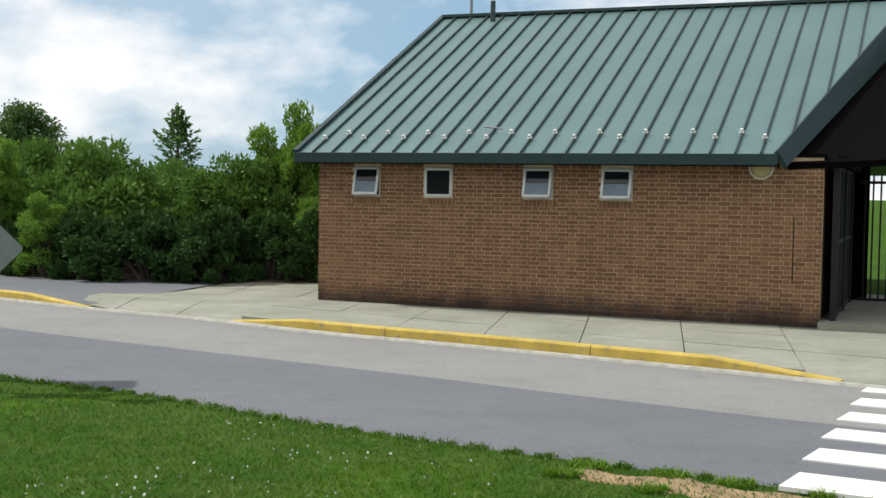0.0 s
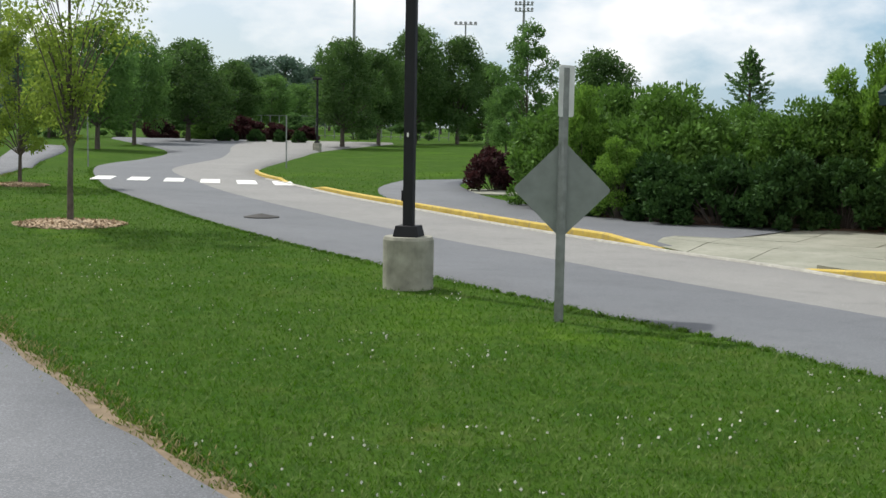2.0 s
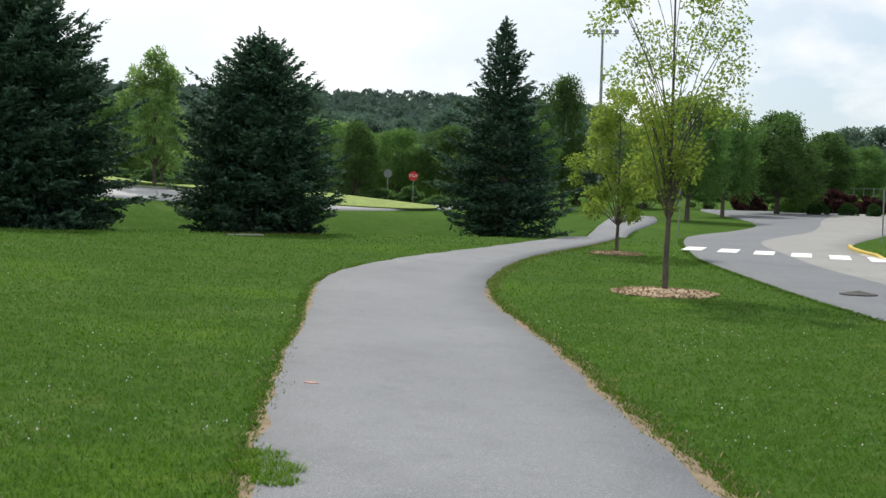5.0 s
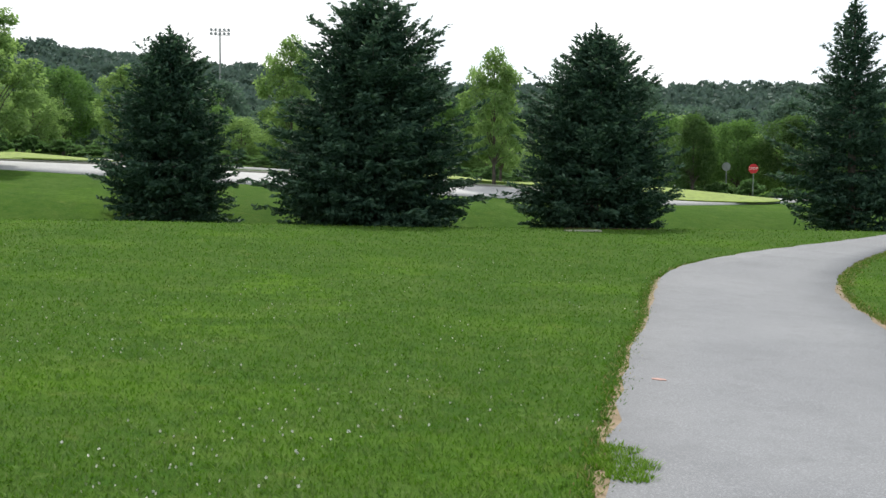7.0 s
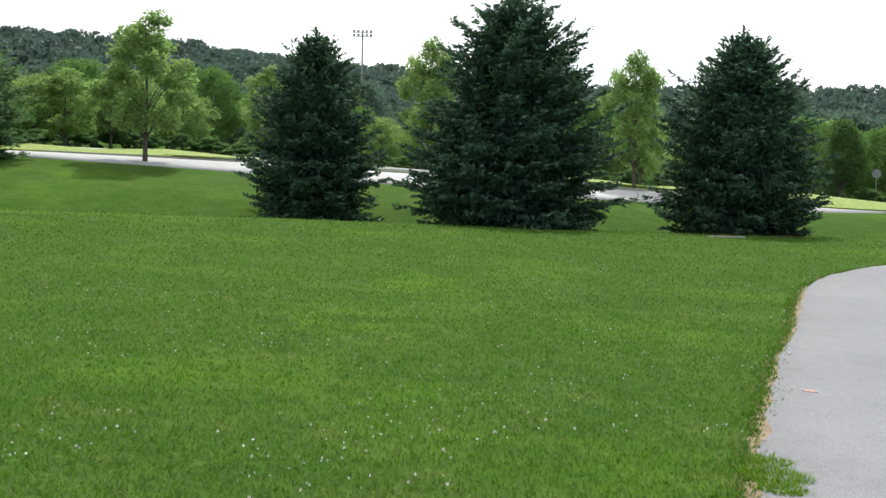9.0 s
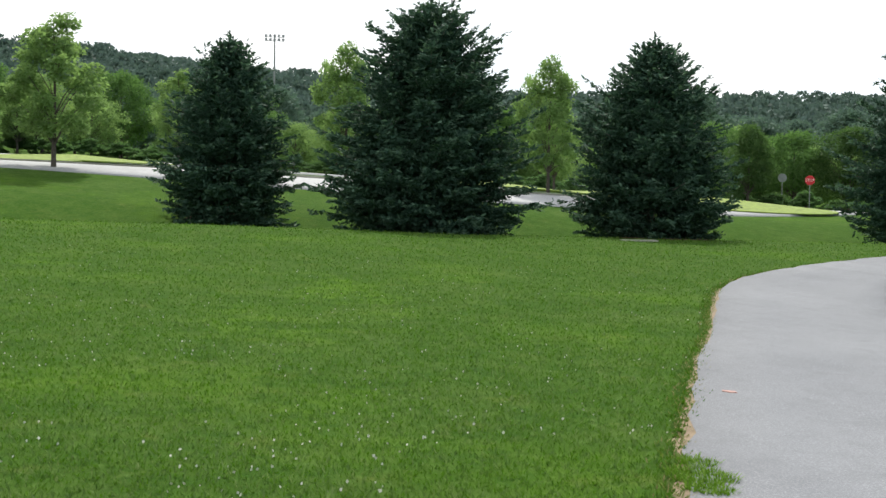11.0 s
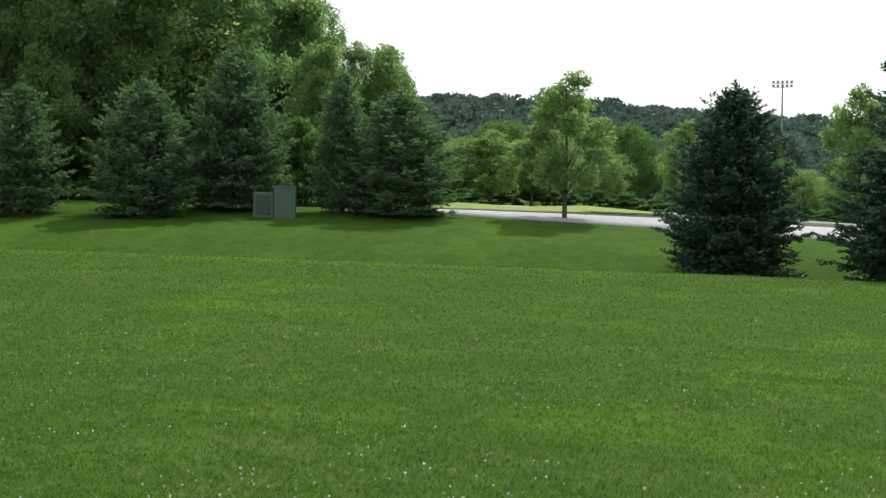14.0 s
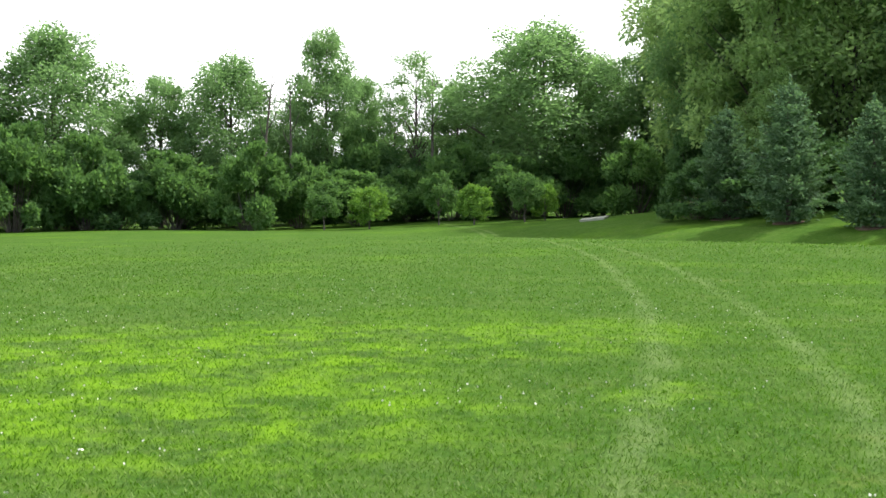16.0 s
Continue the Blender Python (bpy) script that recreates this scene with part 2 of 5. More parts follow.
M_CONC = worn_concrete()
M_PED = plain("pedestal_concrete", (0.27, 0.27, 0.225), 0.9, 0.0, 0.3, 5.0, 0.3)
def kerb_paint():
    m = Mat("yellow_paint", 0.8, 0.0, 0.2)
    c = m.ramp(m.noise(3.0, 4.0), (0.3, (0.40, 0.29, 0.06)), (0.7, (0.56, 0.42, 0.10)))
    c = m.mix(m.ramp(m.noise(9.0, 6.0, 0.75), (0.52, 0.0), (0.66, 0.75)), c, (0.25, 0.22, 0.15))
    m.base(c)
    m.bump(m.noise(40.0, 3.0), 0.3, 0.004)
    return m.m


M_KERB = kerb_paint()
M_WHITE = plain("white_road_paint", (0.72, 0.72, 0.70), 0.7, 0.0, 0.12, 4.0)
M_BLACK = plain("black_metal", (0.008, 0.009, 0.012), 0.75, 0.0, 0.2)
M_STEEL = plain("galvanised_steel", (0.22, 0.24, 0.24), 0.55, 0.5, 0.2, 9.0)
M_ALU = plain("bright_aluminium", (0.72, 0.72, 0.70), 0.5, 0.2, 0.1)
M_SIGNBACK = plain("sign_back_aluminium", (0.19, 0.215, 0.21), 0.6, 0.35, 0.12, 7.0)
M_ROOF = plain("green_roof_metal", (0.105, 0.180, 0.182), 0.42, 0.25, 0.07, 1.2)
M_SEAM = plain("seam_metal", (0.035, 0.062, 0.064), 0.45, 0.25, 0.1)
M_TRIM = plain("dark_green_trim", (0.008, 0.030, 0.033), 0.6, 0.0, 0.15)
M_BARK = plain("bark", (0.085, 0.073, 0.062), 0.95, 0.0, 0.35, 9.0, 0.5)
M_MULCH = plain("mulch", (0.10, 0.065, 0.045), 0.95, 0.0, 0.4, 18.0, 0.8)
M_DIRT = plain("dirt", (0.20, 0.150, 0.095), 0.95, 0.0, 0.25, 6.0, 0.5)
M_EARTH = plain("bare_earth", (0.26, 0.185, 0.100), 0.95, 0.0, 0.3, 5.0, 0.6)
M_GREENBOX = plain("green_cabinet", (0.075, 0.115, 0.085), 0.55, 0.1, 0.08)
M_LEAF = foliage("leaf_green", (0.030, 0.074, 0.022), (0.092, 0.172, 0.054), (0.16, 0.32, 0.07), 0.36)
M_LEAF_LIGHT = foliage("leaf_light", (0.062, 0.122, 0.042), (0.150, 0.240, 0.090), (0.27, 0.43, 0.12), 0.44)
M_LEAF_YOUNG = foliage("young_leaf", (0.07, 0.12, 0.02), (0.16, 0.235, 0.045), (0.32, 0.44, 0.07), 0.42)
M_LEAF_DARK = foliage("leaf_dark", (0.024, 0.060, 0.024), (0.085, 0.155, 0.060), (0.13, 0.27, 0.07), 0.34)
M_WOOD = foliage("wood_leaf", (0.058, 0.112, 0.046), (0.138, 0.222, 0.092), (0.23, 0.41, 0.13), 0.46)
# brighter copy of the wood leaf, with sunlight put into the colour
M_WOOD_LIT = foliage("wood_leaf_lit", (0.070, 0.128, 0.046), (0.200, 0.285, 0.112), (0.34, 0.52, 0.16), 0.54)
M_MAPLE = foliage("maple_leaf", (0.020, 0.050, 0.018), (0.076, 0.135, 0.046), (0.12, 0.24, 0.05), 0.3)
# distance haze is mixed into these two leaf colours: bluer and paler
M_LEAF_HAZE = foliage("leaf_haze", (0.058, 0.104, 0.080), (0.100, 0.162, 0.122), (0.13, 0.22, 0.14), 0.28)
M_HILL_HAZE = foliage("hill_leaf_haze", (0.060, 0.096, 0.086), (0.092, 0.140, 0.118), (0.10, 0.16, 0.12), 0.25)
M_LEAF_BRIGHT = foliage("leaf_bright", (0.045, 0.110, 0.020), (0.150, 0.270, 0.050), (0.22, 0.42, 0.05), 0.32)
M_SHRUB = foliage("shrub_leaf", (0.022, 0.060, 0.014), (0.125, 0.235, 0.050), (0.14, 0.30, 0.04), 0.2)
M_YEW = foliage("yew_needles", (0.012, 0.036, 0.012), (0.050, 0.112, 0.030), (0.05, 0.12, 0.02), 0.15)
M_SPRUCE = foliage("spruce_needles", (0.012, 0.034, 0.024), (0.044, 0.092, 0.062), (0.05, 0.11, 0.05), 0.15)
M_SPRUCE_TIP = foliage("spruce_young_needles", (0.028, 0.064, 0.044), (0.090, 0.155, 0.105), (0.10, 0.19, 0.09), 0.22)
M_PINE = foliage("pine_needles", (0.040, 0.084, 0.044), (0.118, 0.195, 0.100), (0.15, 0.28, 0.10), 0.28)
M_PINE_TIP = foliage("pine_young_needles", (0.060, 0.118, 0.058), (0.125, 0.210, 0.100), (0.16, 0.30, 0.10), 0.3)
M_PURPLE = foliage("purple_leaf", (0.022, 0.010, 0.012), (0.055, 0.024, 0.026), (0.09, 0.03, 0.03), 0.2)


# ---------------------------------------------------------------- mesh helpers
def mesh_ob(name, verts, faces, mat, parent=None, smooth=False, data_only=False):
    me = bpy.data.meshes.new(name)
    me.from_pydata([tuple(map(float, v)) for v in verts], [], [tuple(f) for f in faces])
    for one in (mat if isinstance(mat, (list, tuple)) else [mat]):
        me.materials.append(one)
    if smooth:
        for p in me.polygons:
            p.use_smooth = True
    me.update()
    if data_only:
        return me
    ob = new(name, me)
    ob.parent = parent
    return ob


def part(name, bm, mat, parent, label=""):
    me = bpy.data.meshes.new(name)
    bm.to_mesh(me)
    bm.free()
    me.materials.append(mat)
    ob = new(name, me)
    ob.parent = parent
    return tagged(ob, label) if label else ob


def empty(name, m, label, category, group="", kind=""):
    ob = new(name)
    ob.matrix_world = m
    return tagged(ob, label, category, group, kind)


def box(sx, sy, sz, at=(0, 0, 0), bevel=0.0, rot=None, bm=None):
    """A box of that size whose middle is at 'at', in a bmesh."""
    bm = bm or bmesh.new()
    m = Matrix.Translation(at) @ (rot or Matrix()) @ Matrix.Diagonal((sx, sy, sz, 1))
    made = bmesh.ops.create_cube(bm, size=1.0, matrix=m)
    if bevel:
        edges = {e for v in made["verts"] for e in v.link_edges}
        bmesh.ops.bevel(bm, geom=list(edges), offset=bevel, segments=2, affect="EDGES", profile=0.5)
    return bm


def tube(points, radii, sides=8, bm=None, caps=True):
    """A tapered tube along points."""
    bm = bm or bmesh.new()
    rings = []
    for i, p in enumerate(points):
        p = Vector(p)
        a = Vector(points[max(i - 1, 0)])
        b = Vector(points[min(i + 1, len(points) - 1)])
        d = (b - a).normalized()
        side = d.cross(Vector((0.31, 0.95, 0.05))).normalized()
        up = d.cross(side)
        rings.append([bm.verts.new(p + radii[i] * (math.cos(2 * math.pi * k / sides) * side + math.sin(2 * math.pi * k / sides) * up)) for k in range(sides)])
    for a, b in zip(rings, rings[1:]):
        for k in range(sides):
            bm.faces.new((a[k], a[(k + 1) % sides], b[(k + 1) % sides], b[k]))
    if caps:
        bm.faces.new(rings[0][::-1])
        bm.faces.new(rings[-1])
    return bm


def quads_mesh(name, quads, mat):
    """One mesh out of an array (n, 4, 3) of loose quads."""
    n = len(quads)
    me = bpy.data.meshes.new(name)
    me.vertices.add(4 * n)
    me.vertices.foreach_set("co", np.ascontiguousarray(quads, dtype=np.float32).ravel())
    me.loops.add(4 * n)
    me.loops.foreach_set("vertex_index", np.arange(4 * n, dtype=np.int32))
    me.polygons.add(n)
    me.polygons.foreach_set("loop_start", np.arange(0, 4 * n, 4, dtype=np.int32))
    me.materials.append(mat)
    me.update(calc_edges=True)
    return me


# ---------------------------------------------------------------- ground
def ease(a, b, t):
    q = np.clip((t - a) / (b - a), 0, 1)
    return q * q * (3 - 2 * q)


def hill_top(b):
    """Height of the wooded hill's ridge over the plain, by its bearing from the walkway."""
    return (34.5 + 4.5 * ease(78, 88, b)) * ease(28, 52, b) * ease(140, 108, b)


def zt(x, y):
    """Height of the ground: a lawn that falls to the road, a low crest, a swale and a bank to the west."""
    x, y = np.asarray(x, float), np.asarray(y, float)
    u = -x
    z = np.where(y > 0, -0.026 * np.minimum(y, 12) - 0.002 * np.clip(y - 12, 0, 40), -0.022 * np.maximum(y, -22) - 0.004 * np.clip(y + 22, -110, 0))
    z = z + 0.45 * ease(14, 36, u) * ease(42, 4, y)
    z = z - 0.80 * ease(36.3, 39.8, u) * (1 - ease(41, 47, u)) * ease(45, 25, y) * ease(-62, -40, y)
    z = z + 1.62 * ease(40, 58, u) * ease(75, 10, y) * (1 - 0.55 * ease(-44, -60, y)) + 0.6 * ease(50, 110, y)
    z = z + 0.030 * np.clip(u - 52, 0, 60) * ease(60, -5, y) + 9.0 * ease(110, 260, u) * ease(220, 60, y)
    r, b = np.hypot(x, y), np.degrees(np.arctan2(-x, y))
    return z + hill_top(b) * ease(230, 600, r)


def gz(x, y):
    return float(zt(x, y))


def build_ground():
    radii = np.concatenate([[0.0], np.geomspace(0.8, 29, 60), np.arange(29.7, 66, 0.7), np.geomspace(67, 140, 24), np.geomspace(146, 720, 36), np.geomspace(800, 2500, 8)])
    n = 260
    ang = np.linspace(0, 2 * math.pi, n, endpoint=False)
    verts = [(0, 0, gz(0, 0))]
    for r in radii[1:]:
        x, y = r * np.cos(ang), r * np.sin(ang)
        z = zt(x, y)
        verts += list(zip(x, y, z))
    faces = [(0, 1 + k, 1 + (k + 1) % n) for k in range(n)]
    for i in range(len(radii) - 2):
        a, b = 1 + i * n, 1 + (i + 1) * n
        faces += [(a + k, b + k, b + (k + 1) % n, a + (k + 1) % n) for k in range(n)]
    return tagged(mesh_ob("ground", verts, faces, M_GRASS, smooth=True), "mown green lawn with paler patches and clover", "lawn", kind="structure")


build_ground()


def resample(pts, step):
    p = np.array(pts, float)
    # smooth by Catmull-Rom
    out = []
    for i in range(len(p) - 1):
        p0, p1, p2, p3 = p[max(i - 1, 0)], p[i], p[i + 1], p[min(i + 2, len(p) - 1)]
        n = max(2, int(np.linalg.norm(p2 - p1) / step))
        for t in np.arange(n) / n:
            out.append(0.5 * (2 * p1 + (p2 - p0) * t + (2 * p0 - 5 * p1 + 4 * p2 - p3) * t * t + (3 * p1 - p0 - 3 * p2 + p3) * t ** 3))
    out.append(p[-1])
    return np.array(out)


def even(pts, n):
    """n points at even steps along a smooth line through pts."""
    q = resample(pts, 0.3)
    s = np.concatenate([[0], np.cumsum(np.linalg.norm(np.diff(q, axis=0), axis=1))])
    u = np.linspace(0, s[-1], n)
    return np.stack([np.interp(u, s, q[:, 0]), np.interp(u, s, q[:, 1])], 1)


def ribbon(name, left, right, mat, lift, n=120, across=6, rough=0.0, split=None):
    """A strip of ground cover between two lines, laid on the ground."""
    a, b = even(left, n), even(right, n)
    verts, faces, mats = [], [], []
    for i in range(n):
        for k in range(across + 1):
            w = 0.0 if k == 0 else 1.0 if k == across else 0.012 + 0.976 * (k - 1) / max(1, across - 2)
            x, y = a[i] * (1 - w) + b[i] * w
            if rough and k in (0, 1, across - 1, across):
                j = noise.noise((x * 2.1, y * 2.1, 3.0)) + 0.6 * noise.noise((x * 6.3, y * 6.3, 7.0))
                d = (b[i] - a[i]) / max(np.linalg.norm(b[i] - a[i]), 1e-6)
                x, y = x + d[0] * j * rough, y + d[1] * j * rough
            up = lift + 0.0012 * max(0.0, math.hypot(x, y) - 12)
            verts.append((x, y, gz(x, y) + (up if 0 < k < across else -0.04)))
    for i in range(n - 1):
        for k in range(across):
            q = i * (across + 1) + k
            faces.append((q, q + 1, q + across + 2, q + across + 1))
            mats.append(1 if split is not None and k >= split else 0)
    ob = mesh_ob(name, verts, faces, mat, smooth=True)
    for p, mi in zip(ob.data.polygons, mats):
        p.material_index = mi
    return ob


ROAD_NEAR = [(26, -7), (12, 1.5), (6, 5.2), (2.2, 7.75), (-0.5, 9.5), (-2.7, 11.3), (-4.6, 12.5), (-6.5, 13.7), (-8.2, 14.85), (-10.5, 16.35), (-14.1, 19.0), (-17.8, 21.9),
             (-21.6, 24.9), (-25.2, 28.1), (-33.3, 36.6), (-38, 42.5), (-42, 50), (-47, 58), (-58, 70), (-78, 88)]
ROAD_FAR = [(30, -3), (16, 5), (8.5, 9.7), (4.5, 12.5), (2.9, 13.65), (0.7, 15.1), (-1.45, 16.4), (-3.3, 17.85), (-5.3, 19.1), (-8.8, 21.7), (-11.8, 24.2), (-16.7, 28.3),
            (-21.0, 32.4), (-24.4, 35.7), (-27.8, 39.8), (-32, 46.5), (-36, 54), (-40, 62), (-45, 73), (-50, 92)]
tagged(ribbon("road", ROAD_NEAR, ROAD_FAR, [M_ROAD_NEW, M_ROAD_OLD], 0.03, 200, 8, 0.0, 4), "grey asphalt road with a darker resurfaced lane", "road", kind="structure")
PATH_L = [(14, -8), (6, -3.5), (1, -0.4), (-3.6, 1.9), (-5.95, 3.15), (-8.15, 4.45), (-11.0, 6.2), (-14, 8.15), (-16.9, 9.9), (-19.6, 11.7), (-22.0, 13.7), (-24.9, 17.4), (-28.3, 22.6), (-34.6, 31.0), (-40, 37.5), (-45.2, 43.4), (-53, 52), (-64, 64)]
PATH_R = [(16, -4.5), (8, 0.0), (3, 2.2), (-1.5, 3.8), (-3.8, 5.0), (-5.5, 6.1), (-7.6, 7.45), (-10.3, 9.3), (-13.9, 11.6), (-16.0, 12.9), (-17.9, 14.3), (-21.4, 17.5), (-25.0, 21.6), (-30.8, 29.4), (-37.0, 36.8), (-42.0, 42.6), (-49.8, 52.5), (-60, 63)]
tagged(ribbon("walkway", PATH_L, PATH_R, M_PATH, 0.025, 160, 6, 0.10), "winding grey asphalt walkway with ragged grassy edges", "path", kind="structure")


# ---------------------------------------------------------------- trees
rng = np.random.default_rng(7)


def leaf_quads(centres, axes, size, flat=0.0, ratio=0.55, jitter=0.55):
    """Rhombic leaves at centres, pointing roughly along axes."""
    r = rng
    n = len(centres)
    ax = axes + r.normal(0, jitter, (n, 3))
    ax /= np.linalg.norm(ax, axis=1, keepdims=True) + 1e-9
    up = r.normal(0, 1, (n, 3)) * (1 - flat) + np.array([0, 0, 1.0]) * flat * 2
    side = np.cross(ax, up)
    side /= np.linalg.norm(side, axis=1, keepdims=True) + 1e-9
    s = (size * r.uniform(0.65, 1.3, (n, 1)))
    a, b = ax * s * 0.5, side * s * 0.5 * ratio
    return np.stack([centres - a, centres + b - a * 0.1, centres + a, centres - b - a * 0.1], 1)


def crown_points(clumps, n, mean=0.78, soft=0.22):
    """Points near the skin of clumps (x, y, z, radius)."""
    c = np.array(clumps, float)
    w = c[:, 3] ** 2
    idx = rng.choice(len(c), n, p=w / w.sum())
    d = rng.normal(0, 1, (n, 3))
    d /= np.linalg.norm(d, axis=1, keepdims=True)
    rad = c[idx, 3:4] * np.clip(np.abs(rng.normal(mean, soft, (n, 1))), 0.1, 1.14)
    lump = 1 + 0.22 * np.sin(d[:, :1] * 5 + idx[:, None]) * np.sin(d[:, 1:2] * 6 + 1.7 * idx[:, None])
    return c[idx, :3] + d * rad * lump * np.array([1, 1, 0.85]), d


def broadleaf(name, height, width, bole, clumps_n, leaves, leaf, mat, label, trunk_r=0.12, open_=0.0, shape="round", group=""):
    """A broad-leaved tree: trunk with limbs, and a crown of clumps along the limbs."""
    tree = empty(name, Matrix(), label, "tree", group)
    bm = tube([(0, 0, -0.15), (0.01, 0, bole * 0.5), (0.03, 0.02, bole), (0.0, 0.05, height * 0.62), (0.02, 0, height * 0.93)],
              [trunk_r * 1.25, trunk_r, trunk_r * 0.85, trunk_r * 0.45, 0.015], 8)
    clumps = []
    ch = height - bole
    n_all = int(clumps_n * 1.7)
    lobes = [rng.uniform(0.72, 1.12) for _ in range(7)]
    for i in range(n_all):
        f = (i + 0.5) / n_all
        a = i * 2.39996 + rng.uniform(-0.5, 0.5)
        if shape == "round":
            reach = math.sin(math.pi * min(0.96, 0.20 + 0.74 * f)) ** 0.6
        elif shape == "oval":
            reach = math.sin(math.pi * min(0.97, 0.16 + 0.78 * f)) ** 0.75
        elif shape == "vase":
            reach = (0.12 + 0.95 * f ** 0.8) if f < 0.72 else 0.87 * (1 - (f - 0.72) / 0.28) ** 0.6 + 0.1
        else:
            reach = max(0.12, (1 - f) ** 0.75)
        reach *= lobes[int((a % (2 * math.pi)) / (2 * math.pi) * 7) % 7]
        cr_ = width * 0.5 * rng.uniform(0.17, 0.36) * (0.7 + 0.3 * reach) * (1 - open_ * 0.4)
        rr = max(0.0, width * 0.5 * reach - cr_ * 0.5) * math.sqrt(rng.uniform(0.12, 1.0))
        z = bole + ch * (0.04 + 0.90 * f) + rng.uniform(-0.07, 0.07) * ch
        z = min(z, height - cr_ * 0.7)
        p = (rr * math.cos(a), rr * math.sin(a), z)
        clumps.append((*p, cr_))
        if i % 2 == 0:
            start = (0.02, 0.02, max(bole * 0.85, z - rr * (1.5 if shape == "vase" else 0.9) - 0.25 * ch * (0.4 + f * 0.3)))
            mid = (p[0] * 0.45, p[1] * 0.45, (start[2] + z) / 2 + 0.02 * ch)
            tube([start, mid, p], [trunk_r * 0.42 * (1.1 - f), trunk_r * 0.25 * (1.1 - f) + 0.006, 0.006], 5, bm, False)
    part("trunk", bm, M_BARK, tree)
    pts, d = crown_points(clumps, leaves)
    crown = new("crown", quads_mesh("crown", leaf_quads(pts, d + np.array([0, 0, -0.25]), leaf), mat))
    crown.parent = tree
    return tree


def sprays(base, along_dir, side_dir, length, rise, curl):
    """Needle tufts along the twigs of one bough: centres, axes, and 1 for the young tips."""
    twigs = max(4, int(length / 0.075))
    s = np.clip(rng.uniform(0.16, 1.0, twigs), 0, 1)
    s[0] = 0.93
    way = np.where(rng.uniform(0, 1, twigs) < 0.5, -1.0, 1.0)
    reach = (0.34 * length * (1.12 - s) + 0.13) * rng.uniform(0.6, 1.15, twigs)
    k = np.maximum(2, (reach / 0.062).astype(int))
    idx = np.repeat(np.arange(twigs), k)
    u = (np.arange(len(idx)) - np.repeat(np.cumsum(k) - k, k) + 0.5) / k[idx]
    root = base[None] + along_dir[None] * (length * s)[:, None]
    root[:, 2] += length * s * rise + curl * length * s * s
    d = along_dir[None] * 0.75 + side_dir[None] * (0.75 * way)[:, None]
    d = d + np.stack([np.zeros(twigs), np.zeros(twigs), rise * 0.5 + 2 * curl * s * 0.6 + rng.normal(-0.06, 0.16, twigs)], 1)
    c = root[idx] + d[idx] * (reach[idx] * u)[:, None] + rng.normal(0, 0.022, (len(idx), 3))
    return c, d[idx], (u * 0.45 + s[idx] * 0.62 + rng.normal(0, 0.09, len(idx))) > 0.86


def spruce(name, height, width, mat, tip_mat, leaf, label, skirt=0.04, power=0.8, droop=0.25, group="", lumps=0.25, full=1.0, density=24, curl=0.14, spikes=12, inner=1.0):
    """A conifer: a straight stem, whorls of boughs with twigs full of needles, paler young tips and a spiky top."""
    tree = empty(name, Matrix(), label, "tree", group)
    bm = tube([(0, 0, -0.15), (0, 0, height * 0.5), (0, 0, height * 0.99)], [0.018 * height + 0.03, 0.011 * height + 0.02, 0.012], 8)
    branches = max(60, int(height * density))
    cs, ax, tips = [], [], []
    for i in range(branches):
        f = ((i + rng.uniform(0, 1)) / branches) ** 0.95
        a = i * 2.39996 + rng.uniform(-0.3, 0.3)
        L = width * 0.5 * (1 - f ** full) ** power * rng.uniform(1 - lumps, 1 + lumps * 0.4) + 0.16
        L *= 0.72 + 0.28 * min(1.0, f / 0.16)
        z0 = height * (skirt + (1 - skirt) * f * 0.975)
        ca, sa = math.cos(a), math.sin(a)
        rise = 0.45 * f - droop * (1 - f) + rng.normal(0, 0.13)
        if i % 3 == 0:
            tube([(0, 0, z0), (L * 0.5 * ca, L * 0.5 * sa, z0 + L * rise * 0.5 + curl * 0.25 * L), (L * ca, L * sa, z0 + L * (rise + curl))], [0.012 + 0.006 * L, 0.008 + 0.003 * L, 0.004], 4, bm, False)
        c, d, tp = sprays(np.array([0, 0, z0]), np.array([ca, sa, 0.0]), np.array([-sa, ca, 0.0]), L, rise, curl)
        m = int(inner * (1 + 14 * L))
        q = L * np.sqrt(rng.uniform(0.02, 0.62, m))
        t = a + rng.normal(0, 0.3, m)
        fill = np.stack([q * np.cos(t), q * np.sin(t), z0 + q * rise + rng.normal(0, 0.16, m)], 1)
        cs += [c, fill]
        ax += [d, rng.normal(0, 0.6, (m, 3)) + np.array([ca, sa, 0.1])]
        tips += [tp, np.zeros(m, bool)]
    for k in range(spikes):
        a = k * 2.4
        q = 0.13 * width * math.sqrt(k / spikes)
        zb, ln = height * (0.985 - 0.15 * (k / spikes)), rng.uniform(0.35, 0.75) * (1 if k else 1.25)
        u = np.repeat(np.linspace(-0.5, 0.5, 16), 3)
        cs.append(np.stack([q * math.cos(a) * (1 + 0.25 * u) + rng.normal(0, 0.022, 48), q * math.sin(a) * (1 + 0.25 * u) + rng.normal(0, 0.022, 48), zb + ln * u], 1))
        ax.append(rng.normal(0, 0.5, (48, 3)) + np.array([0, 0, 0.9]))
        tips.append(rng.uniform(0, 1, 48) < 0.5)
    part("trunk", bm, M_BARK, tree)
    c, a, tp = np.concatenate(cs), np.concatenate(ax), np.concatenate(tips)
    c[:, 2] = np.maximum(c[:, 2], 0.06)
    me = quads_mesh("crown", leaf_quads(c, a, leaf * 1.12, 0.15, 0.38, jitter=0.5), mat)
    me.materials.append(tip_mat)
    me.polygons.foreach_set("material_index", tp.astype(np.int32))
    crown = new("crown", me)
    crown.parent = tree
    return tree


